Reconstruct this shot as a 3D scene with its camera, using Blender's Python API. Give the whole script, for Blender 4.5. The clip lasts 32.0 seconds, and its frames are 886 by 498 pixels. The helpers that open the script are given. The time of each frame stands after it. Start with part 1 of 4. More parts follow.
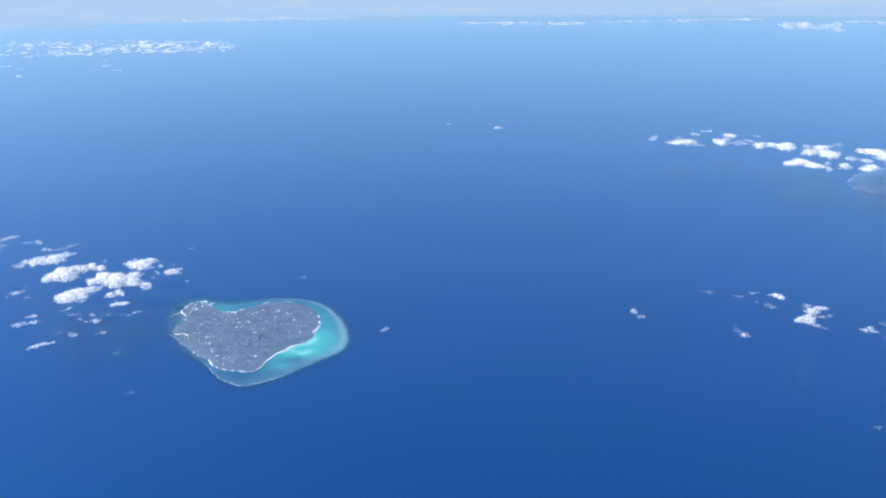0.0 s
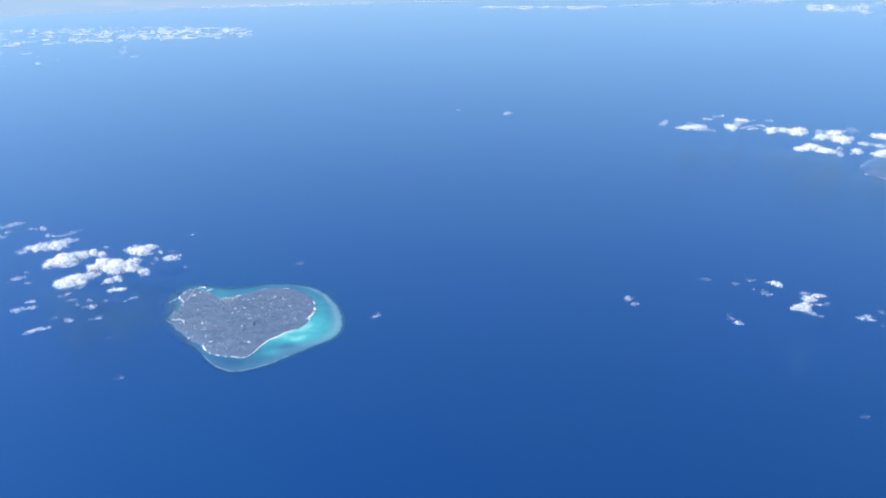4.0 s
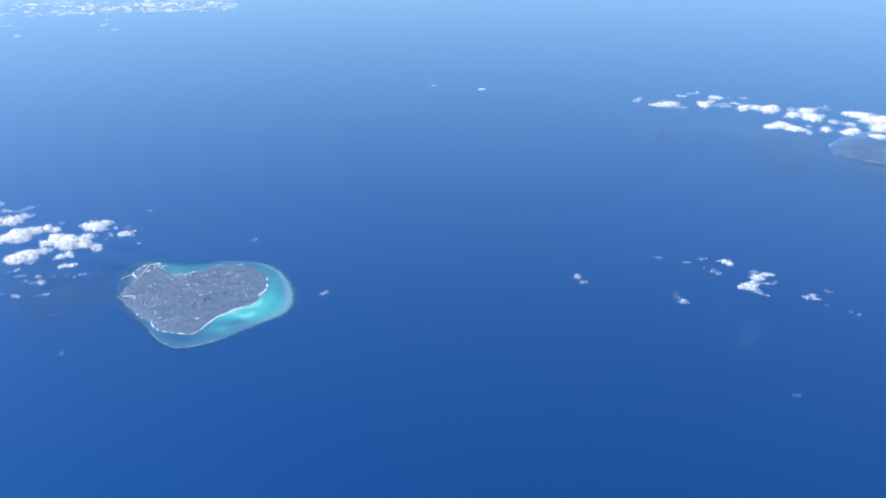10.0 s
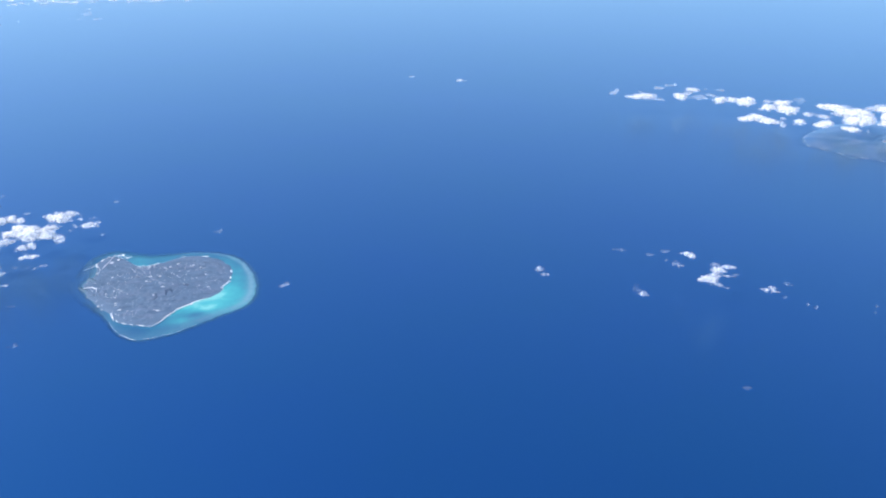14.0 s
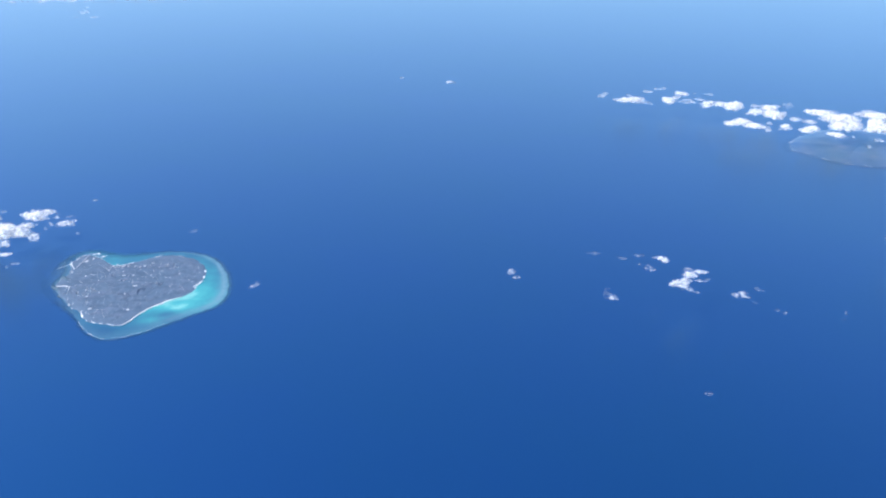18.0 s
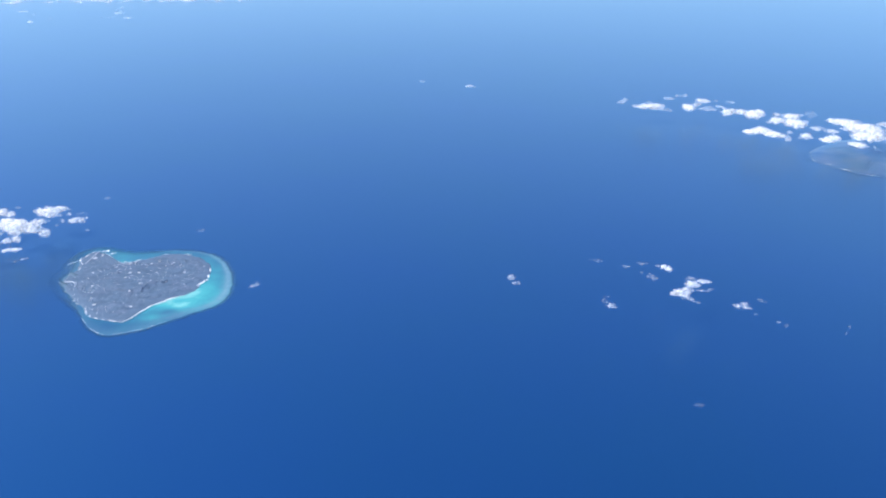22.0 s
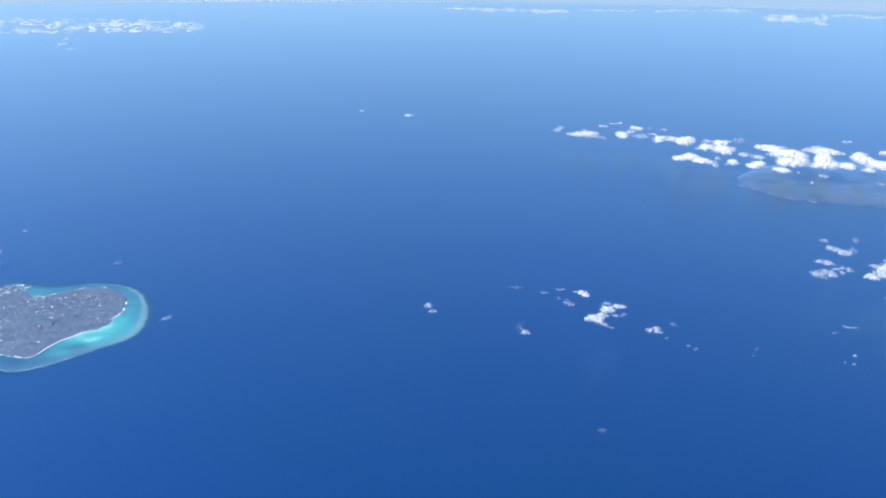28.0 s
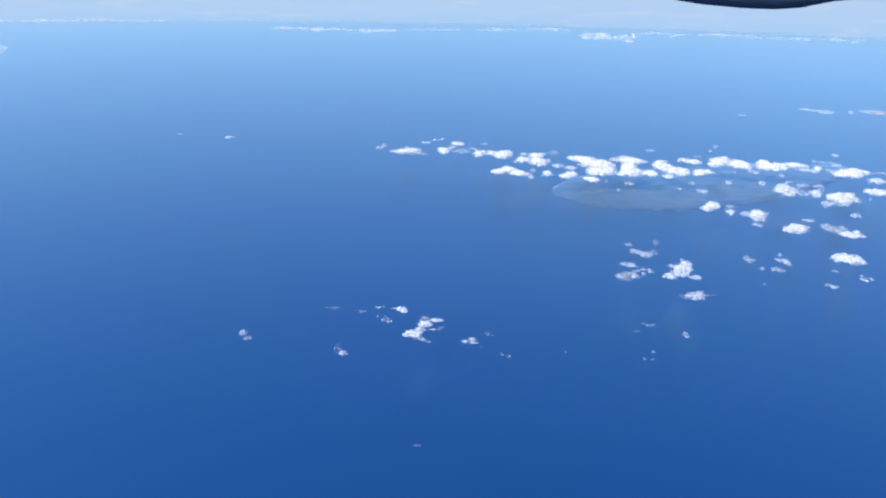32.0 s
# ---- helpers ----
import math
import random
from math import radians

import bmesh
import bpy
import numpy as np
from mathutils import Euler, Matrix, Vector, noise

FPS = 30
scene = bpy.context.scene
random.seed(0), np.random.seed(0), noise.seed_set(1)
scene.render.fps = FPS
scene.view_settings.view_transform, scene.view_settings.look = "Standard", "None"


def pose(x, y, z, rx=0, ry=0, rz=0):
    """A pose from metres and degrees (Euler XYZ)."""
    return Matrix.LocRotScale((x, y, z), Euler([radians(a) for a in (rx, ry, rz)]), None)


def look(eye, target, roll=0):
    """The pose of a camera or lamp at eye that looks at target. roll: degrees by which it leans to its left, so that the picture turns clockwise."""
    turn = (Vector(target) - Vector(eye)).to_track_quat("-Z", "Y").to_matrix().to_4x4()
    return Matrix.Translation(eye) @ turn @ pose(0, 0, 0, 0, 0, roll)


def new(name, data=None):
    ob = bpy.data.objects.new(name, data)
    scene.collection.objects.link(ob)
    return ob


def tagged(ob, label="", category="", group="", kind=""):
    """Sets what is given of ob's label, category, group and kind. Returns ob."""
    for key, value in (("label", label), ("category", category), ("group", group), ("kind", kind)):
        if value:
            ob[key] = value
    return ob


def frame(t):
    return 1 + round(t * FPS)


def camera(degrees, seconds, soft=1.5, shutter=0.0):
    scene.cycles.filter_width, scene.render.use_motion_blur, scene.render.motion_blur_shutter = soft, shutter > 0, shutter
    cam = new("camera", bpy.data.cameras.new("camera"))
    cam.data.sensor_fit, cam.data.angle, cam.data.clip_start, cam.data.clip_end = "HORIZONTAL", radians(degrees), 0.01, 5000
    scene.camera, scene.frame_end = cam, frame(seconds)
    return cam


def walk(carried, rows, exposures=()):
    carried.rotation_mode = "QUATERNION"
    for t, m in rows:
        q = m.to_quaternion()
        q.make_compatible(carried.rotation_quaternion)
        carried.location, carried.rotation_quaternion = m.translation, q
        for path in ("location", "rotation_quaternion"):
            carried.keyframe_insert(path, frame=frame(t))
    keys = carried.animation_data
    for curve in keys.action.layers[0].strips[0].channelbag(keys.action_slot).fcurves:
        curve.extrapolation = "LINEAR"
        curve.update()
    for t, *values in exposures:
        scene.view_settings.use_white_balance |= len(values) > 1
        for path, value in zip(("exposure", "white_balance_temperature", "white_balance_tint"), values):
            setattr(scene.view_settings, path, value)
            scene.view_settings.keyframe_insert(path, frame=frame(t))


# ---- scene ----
# One unit stands for a hundred metres of the real place: the flight is 11 km up at
# 228 m/s, the horizon 370 km away, and the sea keeps the curve of the earth.
cam = camera(56.28, 32.0, soft=2.1)
SPEED, ALTITUDE, EARTH = 2.2804, 110.0, 63710.0
PATH = [
    (0, 3.933, -19.079, -0.652), (0.5, 2.689, -19.062, -0.897), (1, 1.930, -18.262, -1.071), (1.5, 1.943, -17.893, -1.056),
    (2, 2.031, -18.587, -1.081), (2.5, 2.102, -19.010, -1.068), (3, 2.125, -19.258, -1.167), (3.5, 2.200, -19.635, -1.131),
    (5.5, 2.378, -20.880, -1.267), (6, 2.387, -20.971, -1.224), (6.5, 2.361, -21.310, -1.199), (7, 2.398, -21.735, -1.184),
    (7.5, 2.419, -21.817, -1.190), (8, 2.455, -21.826, -1.131), (8.5, 2.570, -21.676, -0.973), (9, 2.606, -21.589, -0.832),
    (9.5, 2.581, -21.600, -0.839), (10, 2.602, -21.719, -0.796), (10.5, 2.689, -21.951, -0.639), (11, 2.753, -20.823, -0.622),
    (11.5, 2.916, -20.926, -0.546), (12, 2.901, -22.050, -0.590), (12.5, 2.798, -22.346, -0.660), (13, 2.940, -22.312, -0.709),
    (13.5, 3.098, -22.369, -0.614), (14, 3.184, -22.333, -0.485), (14.5, 3.263, -22.110, -0.395), (16.5, 3.710, -22.537, -0.334),
    (17, 3.955, -22.425, -0.277), (17.5, 3.895, -22.143, -0.205), (18, 3.037, -22.244, 0.026), (18.5, 2.122, -22.562, 0.109),
    (19, 1.321, -22.306, 0.073), (19.5, 1.176, -22.290, 0.278), (20, 1.111, -22.272, 0.427), (20.5, 0.699, -21.938, 0.169),
    (21, 0.634, -21.753, 0.056), (21.5, 0.648, -21.842, 0.166), (22, 0.747, -21.992, 0.329), (22.5, 0.747, -22.024, 0.452),
    (23, 0.889, -21.831, 0.436), (23.5, 1.268, -21.610, 0.471), (24, 1.560, -21.574, 0.470), (24.5, 2.263, -21.536, 0.118),
    (25, 2.651, -21.148, 0.028), (25.5, 2.871, -20.444, 0.227), (27.5, 3.311, -20.250, 0.567), (28, 3.547, -20.024, 0.517),
    (28.5, 4.301, -19.385, 0.372), (29, 5.773, -18.298, 0.672), (29.5, 7.173, -17.583, 1.020), (30, 8.337, -17.335, 1.387),
    (30.5, 10.901, -16.554, 1.726), (31, 13.184, -16.544, 1.589), (31.5, 14.160, -18.136, 1.244), (32, 14.869, -18.636, 1.098),
]


def aim(t, yaw, pitch, roll):
    return pose(SPEED * t, 0, ALTITUDE, 90 + pitch, 0, -yaw) @ pose(0, 0, 0, 0, 0, roll)


walk(cam, [(t, aim(t, yaw, pitch, roll)) for t, yaw, pitch, roll in PATH], [(0, 1.39, 6750, 10), (3, 1.41, 6750, 10), (6, 1.45, 6700, 10), (27, 1.45, 6700, 10), (30, 1.36, 6750, 10), (32, 1.4, 6750, 10)])

# ---- light: sun from behind and to the left, clear sky over marine haze ----
SUN_EL, SUN_AZ = 46.0, -110.0
world = bpy.data.worlds.new("world")
scene.world = world
world.use_nodes = True
wn, wl = world.node_tree.nodes, world.node_tree.links
sky = wn.new("ShaderNodeTexSky")
sky.sky_type, sky.sun_disc = "NISHITA", False
sky.sun_elevation, sky.sun_rotation = radians(SUN_EL), radians(SUN_AZ)
sky.altitude, sky.air_density, sky.dust_density, sky.ozone_density = 2000, 1.0, 0.5, 6.0
wcoord = wn.new("ShaderNodeTexCoord")
wlift = wn.new("ShaderNodeVectorMath")
wlift.operation, wlift.inputs[1].default_value, wlift.inputs[2].default_value = "MULTIPLY_ADD", (1, 1, 1), (0, 0, 0.066)   # the horizon lies 3.7 degrees down
wl.new(wcoord.outputs["Generated"], wlift.inputs[0])
wl.new(wlift.outputs[0], sky.inputs["Vector"])
wn["Background"].inputs["Strength"].default_value = 0.15
wl.new(sky.outputs[0], wn["Background"].inputs["Color"])

sun = new("sun", bpy.data.lights.new("sun", "SUN"))
sun.data.energy, sun.data.angle, sun.data.color = 2.3, radians(0.5), (1.0, 0.97, 0.92)
sun_way = Vector((math.sin(radians(SUN_AZ)) * math.cos(radians(SUN_EL)),
                  math.cos(radians(SUN_AZ)) * math.cos(radians(SUN_EL)), math.sin(radians(SUN_EL))))
sun.matrix_world = look(sun_way * 400 + Vector((0, 200, 0)), (0, 200, 0))


# ---- materials ----
class Mat:
    """A node material with a few short cuts."""

    def __init__(self, name):
        self.m = bpy.data.materials.new(name)
        self.m.use_nodes = True
        self.n, self.l = self.m.node_tree.nodes, self.m.node_tree.links
        self.p = self.n["Principled BSDF"]
        self.out = self.n["Material Output"]

    def add(self, kind, **inputs):
        node = self.n.new(kind)
        for key, value in inputs.items():
            self.put(node, key.replace("_", " "), value)
        return node

    def put(self, node, key, value):
        if isinstance(value, bpy.types.NodeSocket):
            self.l.new(value, node.inputs[key])
        else:
            node.inputs[key].default_value = value

    def coords(self):
        return self.add("ShaderNodeTexCoord").outputs["Object"]

    def noise(self, scale, detail=4.0, rough=0.55, vector=None):
        node = self.add("ShaderNodeTexNoise", Scale=scale, Detail=detail, Roughness=rough)
        self.put(node, "Vector", vector or self.coords())
        return node.outputs["Fac"]

    def ramp(self, fac, *stops):
        node = self.add("ShaderNodeValToRGB", Fac=fac)
        els = node.color_ramp.elements
        while len(els) < len(stops):
            els.new(0.5)
        for el, (at, colour) in zip(els, stops):
            el.position = at
            el.color = (*colour, 1) if len(colour) == 3 else colour
        return node.outputs["Color"]

    def math(self, how, a, b=0.0):
        node = self.n.new("ShaderNodeMath")
        node.operation = how
        self.put(node, 0, a), self.put(node, 1, b)
        return node.outputs[0]

    def mix(self, fac, a, b, how="MIX"):
        node = self.n.new("ShaderNodeMix")
        node.data_type, node.blend_type = "RGBA", how
        for index, value in ((0, fac), (6, a), (7, b)):
            if isinstance(value, tuple) and len(value) == 3:
                value = (*value, 1)
            self.put(node, index, value)
        return node.outputs[2]

    def attr(self, name):
        node = self.n.new("ShaderNodeAttribute")
        node.attribute_name = name
        return node.outputs["Fac"]

    def bump(self, height, strength, distance):
        node = self.add("ShaderNodeBump", Height=height, Strength=strength, Distance=distance)
        self.put(self.p, "Normal", node.outputs[0])

    def base(self, colour, rough=0.9, specular=0.3):
        self.put(self.p, "Base Color", (*colour, 1) if isinstance(colour, tuple) else colour)
        self.put(self.p, "Roughness", rough)
        self.put(self.p, "Specular IOR Level", specular)
        return self


def water_gloss(m, body, rough, sheen):
    """Water over a body shader: a sky mirror that grows towards the horizon, and the blue sheen of the deep."""
    bump = m.add("ShaderNodeBump", Height=m.noise(1.6, 6, 0.65), Strength=0.25, Distance=0.06).outputs[0]
    low = m.add("ShaderNodeBsdfAnisotropic", Color=sheen, Roughness=0.35, Normal=bump)
    both = m.add("ShaderNodeAddShader")
    m.l.new(body, both.inputs[0]), m.l.new(low.outputs[0], both.inputs[1])
    mirror = m.add("ShaderNodeBsdfAnisotropic", Color=(0.87, 0.97, 0.87, 1), Roughness=rough, Normal=bump)
    edge = m.add("ShaderNodeFresnel", IOR=1.405)
    blend = m.add("ShaderNodeMixShader", Fac=edge.outputs[0])
    m.l.new(both.outputs[0], blend.inputs[1]), m.l.new(mirror.outputs[0], blend.inputs[2])
    return blend.outputs[0]


def sea_material():
    m = Mat("deep_sea_water")
    broad = m.noise(0.006, 4, 0.6)
    streak = m.noise(0.05, 5, 0.6)
    c = m.mix(m.ramp(broad, (0.35, (0, 0, 0)), (0.65, (1, 1, 1))), (0.0, 0.0025, 0.013), (0.0002, 0.0027, 0.0145))
    c = m.mix(m.math("MULTIPLY", streak, 0.25), c, (0.0004, 0.0036, 0.016))
    dif = m.add("ShaderNodeBsdfDiffuse", Color=c)
    sheen = m.mix(m.ramp(m.noise(0.011, 4, 0.6), (0.35, (0, 0, 0)), (0.65, (1, 1, 1))), (0.0, 0.127, 0.27, 1), (0.0, 0.119, 0.286, 1))
    m.n.remove(m.p)
    m.l.new(water_gloss(m, dif.outputs[0], 0.33, sheen), m.out.inputs["Surface"])
    return m.m


def lagoon_material():
    m = Mat("lagoon_water")
    depth = m.attr("shallow")
    n = m.noise(0.16, 5, 0.6)
    fine = m.noise(0.9, 4, 0.6)
    v = m.math("ADD", depth, m.math("MULTIPLY", m.math("SUBTRACT", n, 0.5), 0.5))
    v = m.math("ADD", v, m.math("MULTIPLY", m.math("SUBTRACT", fine, 0.5), 0.22))
    c = m.ramp(v, (0.0, (0.008, 0.026, 0.055)), (0.28, (0.016, 0.062, 0.074)), (0.52, (0.026, 0.118, 0.112)),
               (0.78, (0.034, 0.218, 0.18)), (0.93, (0.054, 0.3, 0.228)), (1.1, (0.16, 0.4, 0.3)))
    coral = m.attr("coral")
    patch = m.math("MULTIPLY", coral, m.ramp(m.noise(0.6, 5, 0.7), (0.35, (0.44, 0.44, 0.44)), (0.6, (1, 1, 1))))
    c = m.mix(patch, c, (0.17, 0.235, 0.225))
    dif = m.add("ShaderNodeBsdfDiffuse", Color=c)
    m.n.remove(m.p)
    clear = m.add("ShaderNodeBsdfTransparent")
    blend = m.add("ShaderNodeMixShader", Fac=m.attr("cover"))
    m.l.new(clear.outputs[0], blend.inputs[1])
    m.l.new(water_gloss(m, dif.outputs[0], 0.28, (0.012, 0.1, 0.185, 1)), blend.inputs[2])
    m.l.new(blend.outputs[0], m.out.inputs["Surface"])
    return m.m


def land_material():
    m = Mat("hazed_island_scrub")
    a = m.noise(0.25, 6, 0.65)
    b = m.noise(2.2, 5, 0.7)
    # scrub greens shifted to blue-grey: the air haze is in the base colour
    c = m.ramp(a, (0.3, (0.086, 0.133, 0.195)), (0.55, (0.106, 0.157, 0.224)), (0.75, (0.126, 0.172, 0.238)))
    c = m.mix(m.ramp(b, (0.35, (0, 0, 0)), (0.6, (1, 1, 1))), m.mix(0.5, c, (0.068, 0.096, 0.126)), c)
    m.base(c, 0.95, 0.1)
    m.bump(b, 0.6, 0.15)
    return m.m


def field_material():
    m = Mat("hazed_farm_field")
    rnd = m.n.new("ShaderNodeObjectInfo").outputs["Random"]
    # crop tones carry the blue-grey of the haze over the island
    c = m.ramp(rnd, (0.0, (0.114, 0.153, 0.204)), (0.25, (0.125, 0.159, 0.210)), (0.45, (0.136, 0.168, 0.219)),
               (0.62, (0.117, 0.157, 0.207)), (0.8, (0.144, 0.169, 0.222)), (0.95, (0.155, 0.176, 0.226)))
    m.n[-1].color_ramp.interpolation = "CONSTANT"
    place = m.n.new("ShaderNodeNewGeometry").outputs["Position"]
    vor = m.add("ShaderNodeTexVoronoi", Scale=1.1)
    m.put(vor, "Vector", place)
    c = m.mix(m.math("MULTIPLY", m.ramp(vor.outputs["Color"], (0.3, (0, 0, 0)), (0.75, (1, 1, 1))), 0.25), c, (0.085, 0.118, 0.152))
    mottle = m.ramp(m.noise(0.55, 6, 0.66, place), (0.4, (1, 1, 1)), (0.54, (0, 0, 0)))
    c = m.mix(m.math("MULTIPLY", mottle, 0.66), c, (0.064, 0.092, 0.13))
    grain = m.ramp(m.noise(1.9, 4, 0.7, place), (0.42, (1, 1, 1)), (0.52, (0, 0, 0)))
    c = m.mix(m.math("MULTIPLY", grain, 0.4), c, (0.066, 0.094, 0.132))
    lie = m.add("ShaderNodeMapping", Rotation=(0, 0, radians(-32)), Scale=(0.1, 0.34, 0.2))
    m.put(lie, "Vector", place)
    ridge = m.ramp(m.noise(1.0, 5, 0.6, lie.outputs[0]), (0.5, (0, 0, 0)), (0.62, (1, 1, 1)))
    c = m.mix(m.math("MULTIPLY", ridge, 0.5), c, (0.058, 0.084, 0.12))
    speck = m.ramp(m.noise(2.2, 4, 0.7, place), (0.6, (0, 0, 0)), (0.68, (1, 1, 1)))
    near = m.ramp(m.noise(0.22, 3, 0.6, place), (0.42, (0.25, 0.25, 0.25)), (0.6, (1, 1, 1)))
    # cools every field a little more, as haze would
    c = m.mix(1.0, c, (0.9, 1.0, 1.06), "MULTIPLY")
    c = m.mix(m.math("MULTIPLY", speck, near), c, (0.62, 0.64, 0.67))
    m.base(c, 0.95, 0.1)
    return m.m


def far_land_material():
    """Woods and fields far off: a dim ground under the sea's low sky sheen, which stands in for haze."""
    m = Mat("hazed_far_woods")
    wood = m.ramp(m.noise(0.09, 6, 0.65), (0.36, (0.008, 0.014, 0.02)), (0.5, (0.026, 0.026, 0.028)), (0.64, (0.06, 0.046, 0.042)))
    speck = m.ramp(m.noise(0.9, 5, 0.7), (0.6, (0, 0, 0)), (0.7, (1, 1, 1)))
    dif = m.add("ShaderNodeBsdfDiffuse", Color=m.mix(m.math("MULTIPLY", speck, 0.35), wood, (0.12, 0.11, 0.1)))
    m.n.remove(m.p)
    # water gloss laid on land to give the blue veil of distance
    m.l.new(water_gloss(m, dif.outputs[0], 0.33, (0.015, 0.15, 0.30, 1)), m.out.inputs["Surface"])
    return m.m


def plain(name, colour, other, scale, rough=0.9):
    m = Mat(name)
    m.base(m.mix(m.noise(scale, 5, 0.6), colour, other), rough, 0.2)
    return m.m


def cloud_material(name, thin):
    m = Mat(name)
    tint = m.mix(m.noise(0.5, 3), (0.88, 0.866, 0.85), (0.935, 0.92, 0.905))
    dif = m.add("ShaderNodeBsdfDiffuse", Color=tint)
    tra = m.add("ShaderNodeBsdfTranslucent", Color=tint)
    body = m.add("ShaderNodeMixShader", Fac=0.35 if thin else 0.62)
    m.l.new(dif.outputs[0], body.inputs[1]), m.l.new(tra.outputs[0], body.inputs[2])
    dense = m.n.new("ShaderNodeObjectInfo").outputs["Alpha"]
    if thin:
        fac = m.math("MULTIPLY", dense, m.ramp(m.noise(1.1, 6, 0.7), (0.42, (0, 0, 0)), (0.64, (1, 1, 1))))
    else:
        bump = m.add("ShaderNodeBump", Height=m.noise(1.1, 6, 0.62), Strength=0.1, Distance=0.4).outputs[0]
        m.put(dif, "Normal", bump)
        torn = m.math("MULTIPLY", m.math("SUBTRACT", m.noise(1.1, 6, 0.7), 0.5), m.math("MULTIPLY", m.math("SUBTRACT", 1.4, dense), 3.6))
        fac = m.math("ADD", m.math("SUBTRACT", m.math("MULTIPLY", dense, 1.9), 1.0), torn)
        fac = m.ramp(fac, (0.0, (0, 0, 0)), (1.0, (1, 1, 1)))
    clear = m.add("ShaderNodeBsdfTransparent")
    last = m.add("ShaderNodeMixShader", Fac=fac)
    m.l.new(clear.outputs[0], last.inputs[1]), m.l.new(body.outputs[0], last.inputs[2])
    m.n.remove(m.p)
    m.l.new(last.outputs[0], m.out.inputs["Surface"])
    return m.m


SEA, LAGOON, LAND, FIELD = sea_material(), lagoon_material(), land_material(), field_material()
SAND = plain("coral_sand", (0.74, 0.74, 0.72), (0.85, 0.85, 0.84), 1.5)
FOAM = plain("sea_foam", (0.75, 0.8, 0.82), (0.9, 0.92, 0.93), 3.0)
ROCK = plain("coast_rock", (0.15, 0.18, 0.21), (0.22, 0.25, 0.28), 1.2)
ASPHALT = plain("worn_concrete", (0.36, 0.39, 0.43), (0.46, 0.48, 0.52), 2.0)
REEF_ROCK = plain("wet_reef_rock", (0.06, 0.11, 0.15), (0.1, 0.15, 0.19), 1.5)
WALLS = plain("weathered_wall", (0.42, 0.42, 0.42), (0.66, 0.65, 0.64), 4.0)
ROOFS = plain("concrete_roof", (0.6, 0.6, 0.59), (0.8, 0.79, 0.78), 3.0)
# leaf colour blue-grey rather than green, haze mixed in
WOOD = plain("hazed_windbreak_leaves", (0.1, 0.135, 0.186), (0.116, 0.154, 0.208), 2.5)
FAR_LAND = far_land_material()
CLOUD, WISP = cloud_material("cloud_body", False), cloud_material("cloud_wisp", True)


# ---- mesh helpers ----
def sea_z(x, y):
    return -(x * x + y * y) / (2 * EARTH)


def mesh_of(name, verts, faces, material, smooth=True, **attributes):
    me = bpy.data.meshes.new(name)
    me.from_pydata(np.asarray(verts, float).tolist(), [], [list(map(int, f)) for f in faces])
    for key, values in attributes.items():
        me.attributes.new(key, "FLOAT", "POINT").data.foreach_set("value", np.asarray(values, np.float32))
    me.materials.append(material)
    if smooth:
        me.shade_smooth()
    return me


def part(name, mesh, parent, label=""):
    ob = new(name, mesh)
    ob.parent = parent
    return tagged(ob, label)


def grid_faces(rows, cols, closed):
    faces = []
    for i in range(rows - 1):
        for j in range(cols if closed else cols - 1):
            k = (j + 1) % cols
            faces.append((i * cols + j, (i + 1) * cols + j, (i + 1) * cols + k, i * cols + k))
    return faces


def ripple(p, phase):
    """Cheap smooth noise of points, about -1 to 1."""
    x, y, z = p[..., 0] + phase, p[..., 1] + 1.7 * phase, p[..., 2] - 0.6 * phase
    a = np.sin(1.3 * x + 2.1 * np.sin(0.9 * y + 0.4 * z)) * np.cos(1.1 * y - 0.7 * z + np.sin(1.7 * x))
    b = np.sin(3.1 * x + 1.3 * y + 1.9 * np.sin(2.3 * z)) * np.cos(2.7 * z - 1.9 * y + np.sin(2.9 * x))
    return 0.65 * a + 0.35 * b


# ---- the sea: one sheet to beyond the horizon ----
def build_sea():
    radii = np.concatenate([[0.0], np.linspace(20, 700, 120), np.geomspace(712, 4800, 90)])
    angles = np.radians(np.arange(0, 360, 1.0))
    verts = [(r * math.cos(a), r * math.sin(a), sea_z(r, 0)) for r in radii[1:] for a in angles]
    faces = grid_faces(len(radii) - 1, len(angles), True)
    centre = len(verts)
    verts.append((0, 0, 0))
    faces += [(centre, j, (j + 1) % len(angles)) for j in range(len(angles))]
    tagged(new("water", mesh_of("water", verts, faces, SEA)),
           "deep blue open sea, paler towards the hazy horizon", "sea", kind="structure")


build_sea()


